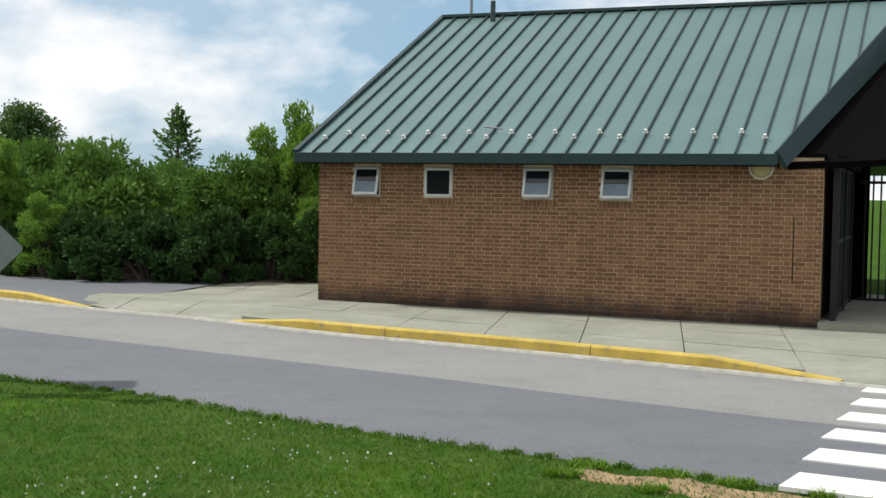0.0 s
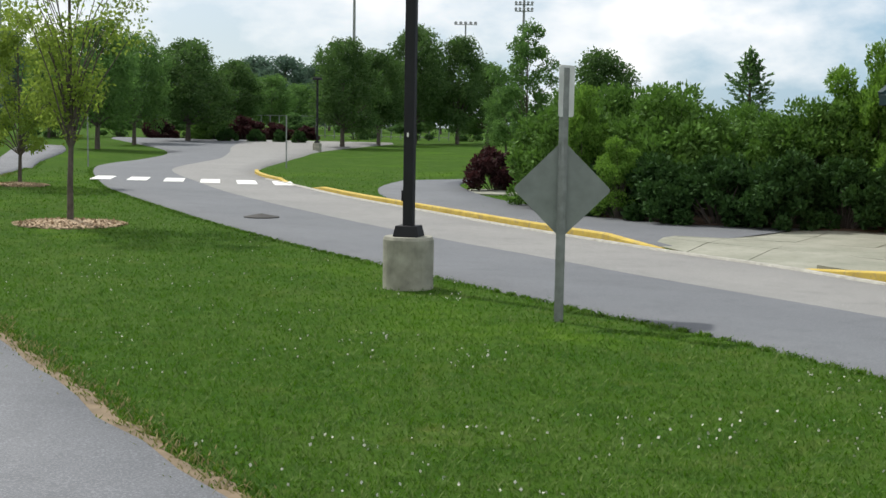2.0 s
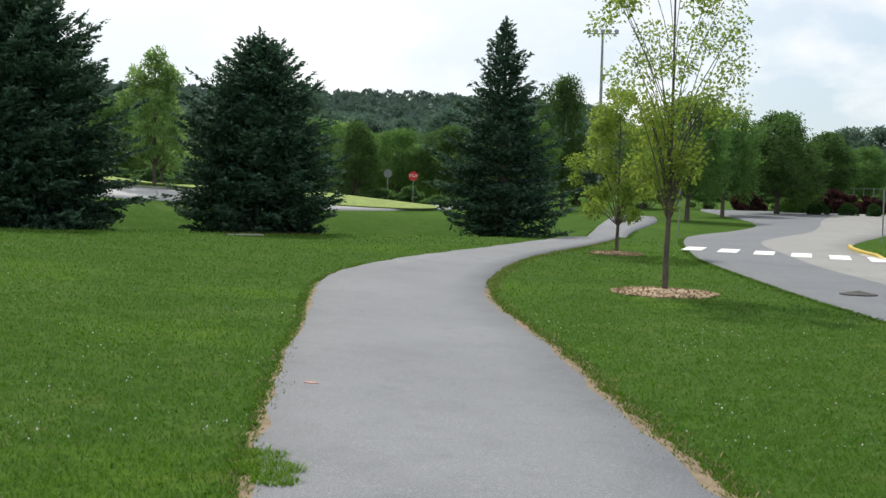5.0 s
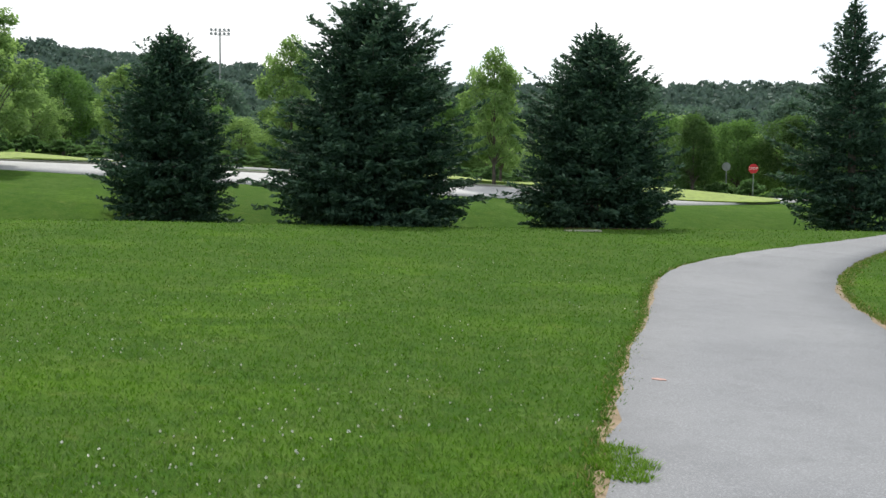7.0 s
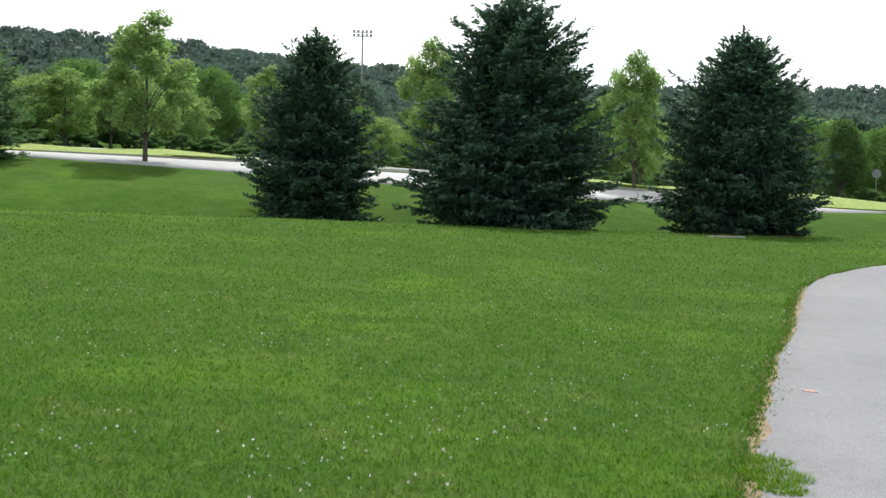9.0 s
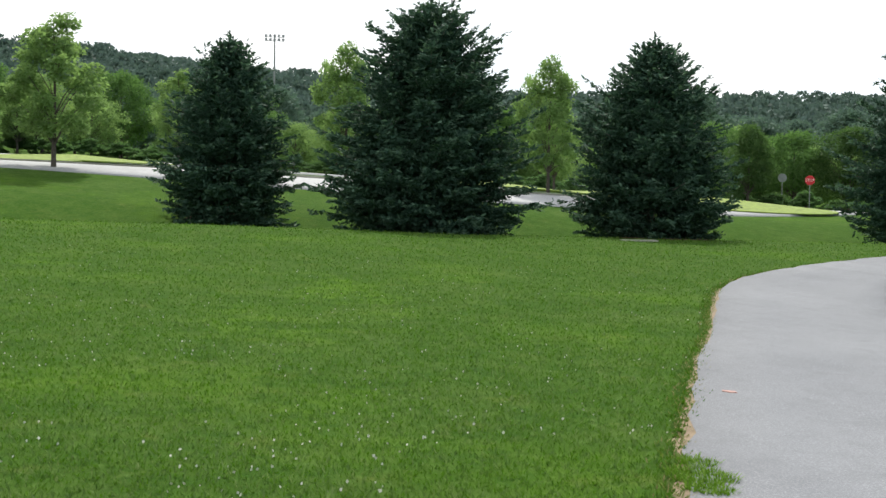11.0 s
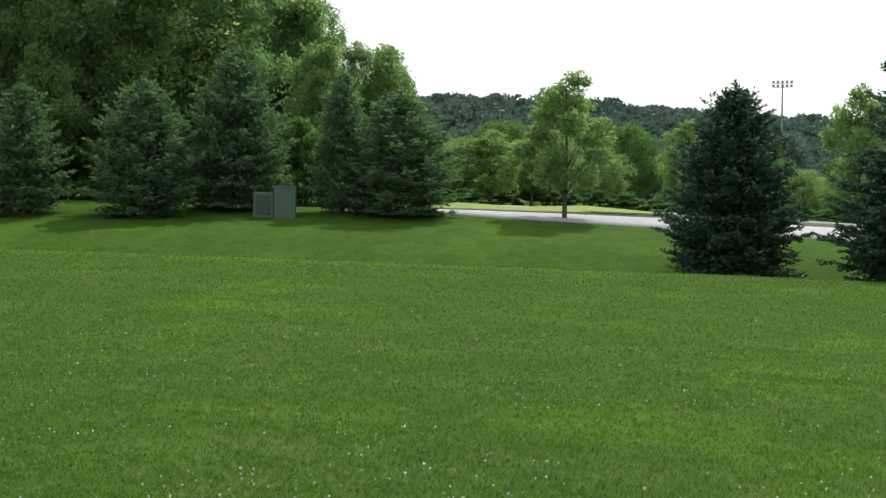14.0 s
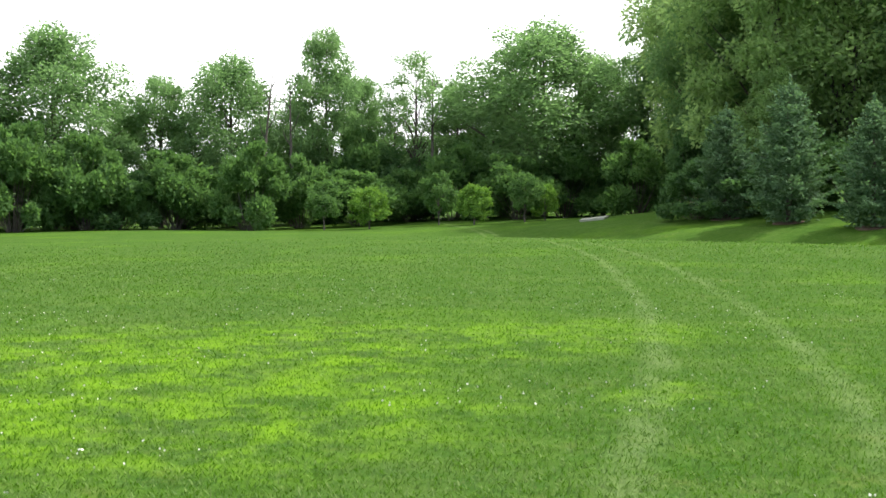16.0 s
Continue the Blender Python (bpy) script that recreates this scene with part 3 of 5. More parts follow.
def shrub(name, sx, sy, h, leaves, leaf, mat, label, group="", clumps_n=14):
    """A leafy bush with several stems."""
    ob = empty(name, Matrix(), label, "shrub", group)
    clumps, bm = [], bmesh.new()
    for i in range(clumps_n):
        a = i * 2.4
        q = math.sqrt((i + 0.5) / clumps_n)
        r0 = rng.uniform(0.09, 0.20) * min(sx, sy, h * 1.3)
        z = max(r0 * 0.8, (h - r0) * math.sqrt(1 - 0.86 * q * q) * rng.uniform(0.72, 1.04) - (0.45 * h * rng.uniform(0, 1) if i % 3 == 0 else 0))
        p = (math.cos(a) * q * max(0.02, sx * 0.5 - r0 * 0.7), math.sin(a) * q * max(0.02, sy * 0.5 - r0 * 0.7), z)
        clumps.append((*p, r0))
        tube([(p[0] * 0.15, p[1] * 0.15, -0.1), (p[0] * 0.6, p[1] * 0.6, z * 0.6), p], [0.025, 0.015, 0.006], 4, bm, False)
    part("stem", bm, M_BARK, ob)
    pts, d = crown_points(clumps, leaves, 0.84, 0.14)
    pts[:, 2] = np.abs(pts[:, 2])
    crown = new("foliage", quads_mesh("foliage", leaf_quads(pts, d + np.array([0, 0, 0.25]), leaf, 0.4), mat))
    crown.parent = ob
    return ob


def put(ob, x, y, turn=0.0, s=1.0, sz=None, first=False, sink=0.0):
    """Stands a thing (or a copy of it) on the ground."""
    m = pose(x, y, gz(x, y) - sink, 0, 0, turn) @ Matrix.Diagonal((s, s, sz or s, 1))
    if first:
        ob.matrix_world = m
        return ob
    return copy_thing(ob, m)



def bearing(b, d):
    return -d * math.sin(radians(b)), d * math.cos(radians(b))


# worn earth along the walkway, and earth by the crossing
def widen(line, other, by):
    a, b = even(line, 60), even(other, 60)
    d = (a - b) / np.linalg.norm(a - b, axis=1, keepdims=True)
    return [tuple(p) for p in a + d * by]


tagged(ribbon("bare_earth", widen(PATH_L[3:11], PATH_R[3:11], 0.08), widen(PATH_R[3:11], PATH_L[3:11], 0.12), M_DIRT, 0.014, 260, 6, 0.09), "dry brown earth worn along the walkway edge", "earth", kind="structure")
tagged(ribbon("bare_earth", [(0.75, 8.12), (1.2, 7.78), (1.7, 7.42), (2.15, 7.12)], [(0.95, 8.3), (1.42, 8.08), (1.95, 7.74), (2.4, 7.42)], M_EARTH, 0.012, 60, 6, 0.16), "bare brown earth beside the road edge", "earth", kind="structure")

# pavement in front of the building
PAVE_FRONT = [(10.7, 8.7), (8.6, 9.8), (6.4, 11.2), (4.7, 12.5), (3.0, 13.75), (0.8, 15.2), (-1.38, 16.5), (-3.2, 17.95), (-5.1, 19.2), (-6.0, 20.3)]
PAVE_BACK = [(14.5, 17.5), (12, 18.5), (9.5, 19), (7, 20), (4.6, 21), (2.2, 22.4), (0.2, 24.4), (-1.8, 25.7), (-4.1, 25.3), (-6.2, 23.4)]


def pavement():
    """Concrete slabs with open joints."""
    top = empty("pavement", Matrix(), "pale concrete pavement slabs with dark joints", "pavement", kind="structure")
    rows, cols = 15, 4
    a, b = even(PAVE_FRONT, rows + 1), even(PAVE_BACK, rows + 1)
    base = [(*p, gz(*p) + 0.003) for p in np.concatenate([a, b])]
    faces = [(i, i + 1, rows + 2 + i, rows + 1 + i) for i in range(rows)]
    bed = mesh_ob("joint_bed", base, faces, M_DIRT, top)
    for i in range(rows):
        for k in range(cols):
            w0, w1 = k / cols, (k + 1) / cols
            quad = [a[i] * (1 - w0) + b[i] * w0, a[i + 1] * (1 - w0) + b[i + 1] * w0, a[i + 1] * (1 - w1) + b[i + 1] * w1, a[i] * (1 - w1) + b[i] * w1]
            c = sum(quad) / 4
            quad = [c + (q - c) * (1 - 0.012 / max(np.linalg.norm(q - c), 0.1)) for q in quad]
            zs = [gz(*q) + 0.10 - 0.085 * min(1.0, 1.5 * (k + (j > 1)) / cols) - (0.085 if ((c[0] < -3.2 or c[0] > 4.6) and j in (0, 1) and k == 0) else 0) + rng.uniform(-0.004, 0.004) for j, q in enumerate(quad)]
            verts = [(*q, z) for q, z in zip(quad, zs)] + [(*q, z - 0.09) for q, z in zip(quad, zs)]
            mesh_ob("slab", verts, [(0, 3, 2, 1), (0, 1, 5, 4), (1, 2, 6, 5), (2, 3, 7, 6), (3, 0, 4, 7)], M_CONC, top)
    return top


pavement()
tagged(ribbon("side_path", [(-4.3, 25.3), (-6.7, 25.2), (-9.1, 26.4), (-12.8, 29.8), (-15.6, 33.6), (-18.1, 38.1), (-19.0, 42)],
              [(-5.6, 19.9), (-7.4, 20.9), (-9.2, 22.3), (-12.0, 24.7), (-14.6, 27.2), (-18.3, 32.6), (-20.6, 38.5)], M_ROAD_NEW, 0.022, 60, 5, 0.03), "dark asphalt side path curving past the shrubs", "path", kind="structure")


def kerb(line, name, label, low_ends=(False, False), seg=2.9, mat=None, height=0.14, width=0.16):
    """Kerb stones one after another; the end stones may ramp down to the road."""
    top = empty(name, Matrix(), label, "kerb", kind="structure")
    q = even(line, 200)
    s = np.concatenate([[0], np.cumsum(np.linalg.norm(np.diff(q, axis=0), axis=1))])
    count = max(1, round(s[-1] / seg))
    for i in range(count):
        u = np.linspace(s[-1] * i / count + 0.006, s[-1] * (i + 1) / count - 0.006, 7)
        p = np.stack([np.interp(u, s, q[:, 0]), np.interp(u, s, q[:, 1])], 1)
        d = np.gradient(p, axis=0)
        d /= np.linalg.norm(d, axis=1, keepdims=True)
        nrm = np.stack([d[:, 1], -d[:, 0]], 1)
        verts, faces = [], []
        for j in range(7):
            h = height
            if i == 0 and low_ends[0]:
                h = 0.02 + (height - 0.02) * min(1, j / 3)
            if i == count - 1 and low_ends[1]:
                h = 0.02 + (height - 0.02) * min(1, (6 - j) / 3)
            z = gz(*p[j]) + 0.03
            for off, zz in ((-width / 2, z - 0.1), (-width / 2 + 0.01, z + h - 0.02), (-width / 2 + 0.03, z + h), (width / 2 - 0.015, z + h), (width / 2, z + h - 0.015), (width / 2, z - 0.1)):
                verts.append((p[j, 0] + nrm[j, 0] * off, p[j, 1] + nrm[j, 1] * off, zz))
        for j in range(6):
            for k in range(5):
                a = j * 6 + k
                faces.append((a, a + 1, a + 7, a + 6))
        faces += [tuple(range(6))[::-1], tuple(range(36, 42))]
        mesh_ob("kerb_stone", verts, faces, mat or M_KERB, top)
    return top


def along(line, x0, x1):
    return [p for p in even(line, 300).tolist() if x0 >= p[0] >= x1]


kerb(along(ROAD_FAR, 4.4, -3.2), "kerb", "worn yellow painted kerb before the brick building", (True, True))
kerb(along(ROAD_FAR, -5.3, -20.0), "kerb", "yellow painted kerb along the side path lawn", (True, True))
kerb(along(ROAD_FAR, -21.8, -29), "kerb", "yellow painted kerb beside the far crossing", (True, True))


M_GUTTER = plain("gutter_concrete", (0.36, 0.355, 0.32), 0.9, 0.0, 0.25, 7.0, 0.3)


def gutter():
    ob = ribbon("gutter", [(p[0] - 0.10, p[1] - 0.13) for p in along(ROAD_FAR, 6, -24)], [(p[0] - 0.165, p[1] - 0.215) for p in along(ROAD_FAR, 6, -24)], M_GUTTER, 0.062, 140, 4)
    return tagged(ob, "narrow pale concrete gutter strip under the kerb", "gutter", kind="structure")


gutter()


def stripes(start, step, along_dir, count, length, width, name, label):
    top = empty(name, Matrix(), label, "crossing", kind="structure")
    d = Vector(along_dir).normalized()
    nrm = Vector((-d.y, d.x))
    for i in range(count):
        c = Vector(start) + Vector(step) * i
        vs = []
        for a, b in ((-1, -1), (1, -1), (1, 1), (-1, 1)):
            p = c + d * a * length / 2 + nrm * b * width / 2
            vs.append((p.x, p.y, gz(p.x, p.y) + 0.042 + 0.0012 * max(0, p.length - 12)))
        vs += [(v[0], v[1], v[2] - 0.03) for v in vs]
        mesh_ob("stripe", vs, [(0, 1, 2, 3), (4, 5, 1, 0), (5, 6, 2, 1), (6, 7, 3, 2), (7, 4, 0, 3)], M_WHITE, top)
    return top


stripes((3.45, 7.18), (0.405, 0.88), (0.86, -0.51), 6, 2.9, 0.5, "zebra_crossing", "white painted crossing bars on the asphalt")
stripes((-27.6, 30.9), (1.16, 0.36), (-0.6, 0.8), 6, 2.6, 0.62, "zebra_crossing", "far white crossing bars across the road")


def disc(name, x, y, r, mat, lift, parent=None, rings=1, n=28, dome=0.0, squash=1.0):
    verts = [(x, y, gz(x, y) + lift + dome)]
    for k in range(n):
        a = 2 * math.pi * k / n
        px, py = x + r * math.cos(a), y + r * squash * math.sin(a)
        verts.append((px, py, gz(px, py) + lift * 0.5))
    for k in range(n):
        v = verts[1 + k]
        verts.append((v[0], v[1], v[2] - 0.05))
    faces = [(0, 1 + k, 1 + (k + 1) % n) for k in range(n)] + [(1 + k, 1 + n + k, 1 + n + (k + 1) % n, 1 + (k + 1) % n) for k in range(n)]
    return mesh_ob(name, verts, faces, mat, parent)


M_IRON = plain("cast_iron", (0.035, 0.034, 0.033), 0.7, 0.4, 0.3, 20.0)
mh = tagged(disc("manhole_cover", -14.3, 20.7, 0.36, M_IRON, 0.13), "dark round iron manhole cover in the road", "manhole cover")
# roads and car park on the bank
tagged(ribbon("road_west", [(-56.8, -8.6), (-55.8, -5.4), (-53.9, 1.7), (-52.6, 7), (-51.7, 12), (-50, 20), (-49.6, 25), (-49.5, 31), (-53, 39), (-60, 48)],
              [(-62.6, -8.0), (-61.8, -5), (-59.4, 2), (-57.6, 8), (-56.2, 13), (-54.2, 21), (-53.8, 26), (-55.5, 33), (-60, 40), (-68, 46)], M_ROAD_PALE, 0.03, 90, 6), "pale asphalt car park road on the bank", "road", kind="structure")
tagged(ribbon("car_park", [(-78, -9), (-76, 5), (-73, 20), (-72, 35), (-76, 50)], [(-86, -8), (-84, 5), (-81, 22), (-81, 38), (-86, 52)], M_ROAD_PALE, 0.03, 70, 4), "pale asphalt car park behind grass islands", "car park", kind="structure")
kerb([(-62.6, -8), (-61.8, -5), (-59.4, 2), (-57.6, 8), (-56.2, 13), (-54.2, 21), (-53.8, 26), (-55.5, 33)], "kerb", "low concrete kerb round the grass islands", seg=6, mat=M_CONC, height=0.14, width=0.25)

M_COVER = plain("lime_groundcover", (0.15, 0.21, 0.03), 0.9, 0.0, 0.3, 3.0, 0.6)
for b_, d_, r_, q_ in ((59.0, 64, 4.2, 0.45), (94.5, 66, 4.5, 0.4), (88.5, 72, 3.5, 0.4), (70.0, 68, 3.0, 0.4), (64.0, 78, 3.5, 0.4)):
    cx_, cy_ = bearing(b_, d_)
    isl = tagged(disc("planted_island", cx_, cy_, r_, M_COVER, 0.30, None, 1, 28, 0.12, 1.6), "kerbed island planted with yellow-green groundcover", "planting", kind="structure")

# ---------------------------------------------------------------- the brick building
WALL_TURN = -21.83
BASE = gz(-2.15, 21.2) - 0.02
L_WALL, D_WALL, H_WALL = 8.30, 12.6, 2.55
ROOF_H = 3.19
RISE, EAVE_Y, RIDGE_Y, EAVE_Z = math.atan2(ROOF_H, 6.6), -0.40, 6.2, 2.58
building = empty("restroom_building", pose(-2.15, 21.2, BASE, 0, 0, WALL_TURN), "brown brick building with a green standing-seam metal roof", "building")


def splash(m, c):
    """Splash stains and soot at the foot of the wall, with an uneven top."""
    m.coords()
    sep = m.nodes.new("ShaderNodeSeparateXYZ")
    m.links.new(m.pos, sep.inputs["Vector"])
    add = m.nodes.new("ShaderNodeMath")
    add.operation = "MULTIPLY_ADD"
    m.links.new(m.noise(1.6, 6.0, 0.7), add.inputs[0])
    add.inputs[1].default_value = -0.7
    m.links.new(sep.outputs["Z"], add.inputs[2])
    mr = m.nodes.new("ShaderNodeMapRange")
    mr.inputs["From Min"].default_value, mr.inputs["From Max"].default_value = -0.62, -0.26
    mr.inputs["To Min"].default_value, mr.inputs["To Max"].default_value = 0.9, 0.0
    m.links.new(add.outputs["Value"], mr.inputs["Value"])
    return m.mix(mr.outputs["Result"], c, (0.03, 0.024, 0.022))


def brick_material():
    m = Mat("brick", 0.9, 0.0, 0.2)
    r = m.random_object()
    m.coords()
    jitter = m.mix(0.5, r, m.island)
    c = m.ramp(jitter, (0.2, (0.150, 0.076, 0.043)), (0.45, (0.205, 0.107, 0.060)), (0.62, (0.25, 0.138, 0.078)), (0.85, (0.19, 0.108, 0.072)))
    c = m.mix(m.ramp(m.noise(26.0, 4.0), (0.45, 0.0), (0.8, 0.4)), c, (0.13, 0.075, 0.05))
    c = splash(m, c)
    m.base(c)
    m.bump(m.noise(90.0, 3.0), 0.4, 0.004)
    return m.m


M_BRICK = brick_material()
mortar = Mat("mortar", 0.95, 0.0, 0.1)
mortar.base(splash(mortar, mortar.ramp(mortar.noise(8.0, 5.0), (0.3, (0.42, 0.32, 0.21)), (0.7, (0.60, 0.47, 0.32)))))
M_MORTAR = mortar.m
M_GLASS = Mat("window_glass", 0.05, 0.0, 0.5).base((0.012, 0.016, 0.02)).m
M_PALE_GLASS = plain("pale_blue_glass", (0.14, 0.20, 0.26), 0.18, 0.0, 0.15, 5.0)
# near-black base holds porch and room shade as well as dark stain
M_SOFFIT_SHADE = Mat("shaded_soffit", 0.95, 0.0, 0.02).base((0.004, 0.0034, 0.0034)).m
M_FRAME = plain("white_window_frame", (0.62, 0.64, 0.66), 0.5, 0.1, 0.06)
WINDOWS = [(0.667, 1.152, 14), (1.952, 2.461, 0), (3.683, 4.179, 14), (4.966, 5.467, 14)]
WZ0, WZ1 = 1.519 - BASE, 2.024 - BASE


def wall_front():
    """Mortar backing with window openings cut through."""
    xs = [0.0] + [v for w in WINDOWS for v in w[:2]] + [L_WALL]
    zs = [-0.2, WZ0, WZ1, H_WALL]
    bm = bmesh.new()
    for i in range(len(xs) - 1):
        for k in range(3):
            if k == 1 and i % 2 == 1:
                continue
            box(xs[i + 1] - xs[i], 0.2, zs[k + 1] - zs[k], ((xs[i] + xs[i + 1]) / 2, 0.112, (zs[k] + zs[k + 1]) / 2), bm=bm)
    bmesh.ops.remove_doubles(bm, verts=bm.verts, dist=0.0005)
    return part("wall_front", bm, M_MORTAR, building)


front = wall_front()
part("wall_side", box(0.2, D_WALL, H_WALL + 0.2, (0.1, D_WALL / 2 + 0.22, H_WALL / 2 - 0.1)), M_BRICK, building)
part("wall_side", box(0.2, 3.2, H_WALL + 0.2, (L_WALL - 0.1, 1.82, H_WALL / 2 - 0.1)), M_BRICK, building)
part("wall_back", box(L_WALL - 0.4, 0.2, H_WALL + 0.2, (L_WALL / 2, D_WALL + 0.1, H_WALL / 2 - 0.1)), M_BRICK, building)
for gx in (0.1,):
    gm = bmesh.new()
    tri = [gm.verts.new((gx + dx, yy, zz)) for dx in (-0.1, 0.1) for yy, zz in ((0.22, H_WALL), (RIDGE_Y, H_WALL + 2.75), (D_WALL, H_WALL))]
    for f in ((0, 1, 2), (5, 4, 3), (0, 3, 4, 1), (1, 4, 5, 2), (2, 5, 3, 0)):
        gm.faces.new([tri[i] for i in f])
    part("gable", gm, M_BRICK, building)


def brick_mesh(w, name):
    h, d, b = 0.057, 0.02, 0.004
    x0, x1 = 0, w
    v = [(x0, 0, 0), (x1, 0, 0), (x1, 0, h), (x0, 0, h), (x0 + b, -0.010, b), (x1 - b, -0.010, b), (x1 - b, -0.010, h - b), (x0 + b, -0.010, h - b)]
    f = [(4, 5, 6, 7), (0, 1, 5, 4), (1, 2, 6, 5), (2, 3, 7, 6), (3, 0, 4, 7)]
    return v, f


def bricks():
    """Flemish bond: stretchers and headers by turns."""
    meshes = {}
    for nm, w in (("s", 0.198), ("h", 0.096)):
        v, f = brick_mesh(w, nm)
        meshes[nm] = (mesh_ob("brick", v, f, M_BRICK, data_only=True), v, f)
    rest_v, rest_f, singles = [], [], 0
    z, row = 0.004, 0
    while z < H_WALL - 0.06:
        x = -0.152 * (row % 2)
        kinds = "sh"
        i = 0
        while x < L_WALL - 0.02:
            nm = kinds[i % 2]
            w = 0.198 if nm == "s" else 0.096
            a, b = max(x, 0.0), min(x + w, L_WALL)
            clear = True
            if b - a < 0.03:
                clear = False
            for wx0, wx1, _ in WINDOWS:
                if z + 0.057 > WZ0 - 0.125 and z < WZ1 and b > wx0 - 0.005 and a < wx1 + 0.005:
                    if a < wx0 - 0.04:
                        b = wx0 - 0.008
                    elif b > wx1 + 0.04:
                        a = wx1 + 0.008
                    else:
                        clear = False
            if clear and b - a > 0.03:
                whole = abs((b - a) - w) < 1e-6
                if whole and singles < 300 and 5.9 < a < 8.1 and 0.45 < z < 1.75:
                    ob = new("brick", meshes[nm][0])
                    ob.parent = front
                    ob.location = (a, 0.012, z)
                    singles += 1
                else:
                    n0 = len(rest_v)
                    v, f = brick_mesh(b - a, "")
                    j = rng.uniform(-0.0015, 0.0015)
                    rest_v += [(p[0] + a, p[1] + 0.012 + j, p[2] + z) for p in v]
                    rest_f += [tuple(q + n0 for q in g) for g in f]
            x += w + 0.0105
            i += 1
        z += 0.0672
        row += 1
    # soldier sills under the windows
    for wx0, wx1, _ in WINDOWS:
        x = wx0 - 0.03
        while x < wx1 + 0.01:
            n0 = len(rest_v)
            v, f = brick_mesh(0.057, "")
            rest_v += [(p[0] + x, p[1] + 0.006, p[2] * 0.105 / 0.057 + WZ0 - 0.122) for p in v]
            rest_f += [tuple(q + n0 for q in g) for g in f]
            x += 0.066
    tagged(mesh_ob("brickwork", rest_v, rest_f, M_BRICK, front), kind="stuff")
    # short return of the brickwork round the left corner
    tagged(part("control_joint", box(0.012, 0.006, 0.95, (7.90, -0.001, 1.2)), M_SOFFIT_SHADE, front))


def window(x0, x1, tilt):
    w, h = x1 - x0, WZ1 - WZ0
    win = part("window", box(w, 0.10, 0.03, ((x0 + x1) / 2, 0.07, WZ0 + 0.015)), M_FRAME, building, "small white-framed awning window" + (" tilted open" if tilt else ", shut"))
    fr = bmesh.new()
    for bx in ((0.03, 0.1, h, x0 + 0.015, WZ0 + h / 2), (0.03, 0.1, h, x1 - 0.015, WZ0 + h / 2), (w, 0.1, 0.03, (x0 + x1) / 2, WZ1 - 0.015)):
        box(bx[0], bx[1], bx[2], (bx[3], 0.072, bx[4]), bm=fr)
    part("window_frame", fr, M_FRAME, win)
    # near-black sheet stands in for the unlit room
    part("unlit_room_sheet", box(w + 0.1, 0.02, h + 0.1, ((x0 + x1) / 2, 0.23, WZ0 + h / 2)), M_SOFFIT_SHADE, win)
    rot = Matrix.Translation(((x0 + x1) / 2, 0.03, WZ1 - 0.02)) @ Matrix.Rotation(radians(-tilt), 4, "X")
    sash = bmesh.new()
    t = 0.042
    for sx, sz, cx, cz in ((w - 0.02, t, 0, -t / 2), (w - 0.02, t, 0, -h + 0.03 + t / 2), (t, h - 0.03, -w / 2 + 0.01 + t / 2, -h / 2 + 0.015), (t, h - 0.03, w / 2 - 0.01 - t / 2, -h / 2 + 0.015)):
        box(sx, 0.03, sz, (cx, -0.02, cz), 0.004, bm=sash)
    bmesh.ops.transform(sash, matrix=rot, verts=sash.verts)
    part("sash", sash, M_FRAME, win)
    hp = h - 0.09
    # tilted sashes: dark upper half, paler bluish lower half
    for nm, ph, pz, pm in (("upper_pane", hp * 0.5, -h / 2 + 0.012 + hp * 0.25, M_GLASS), ("lower_pane", hp * 0.5 - 0.004, -h / 2 + 0.012 - hp * 0.25, M_PALE_GLASS if tilt else M_GLASS)):
        pane = box(w - 0.09, 0.006, ph, (0, -0.018, pz))
        bmesh.ops.transform(pane, matrix=rot, verts=pane.verts)
        part(nm, pane, pm, win)


for wx0, wx1, wt in WINDOWS:
    window(wx0, wx1, wt)

# roof: two slopes, with a prow over the gate
EX0, EX1, RX1 = -0.22, 7.67, 9.32
RIDGE_Z = EAVE_Z + ROOF_H


def slope_point(x, s):
    """A point s (0 to 1) up the front slope."""
    return Vector((x, EAVE_Y + (RIDGE_Y - EAVE_Y) * s, EAVE_Z + ROOF_H * s))


def slab(corners, thick):
    bm = bmesh.new()
    n = (Vector(corners[1]) - Vector(corners[0])).cross(Vector(corners[3]) - Vector(corners[0])).normalized()
    top = [bm.verts.new(Vector(c)) for c in corners]
    bot = [bm.verts.new(Vector(c) - n * thick) for c in corners]
    bm.faces.new(top)
    bm.faces.new(bot[::-1])
    for i in range(4):
        bm.faces.new((top[i], bot[i], bot[(i + 1) % 4], top[(i + 1) % 4]))
    return bm


roof = part("roof", slab([slope_point(EX0, 0), slope_point(EX1, 0), slope_point(RX1, 1), slope_point(EX0, 1)], 0.06), M_ROOF, building, "grey-green standing-seam metal roof")
BY = 2 * RIDGE_Y - EAVE_Y
part("roof_back", slab([(EX0, RIDGE_Y, RIDGE_Z), (RX1, RIDGE_Y, RIDGE_Z), (RX1, BY, EAVE_Z), (EX0, BY, EAVE_Z)], 0.06), M_ROOF, roof)


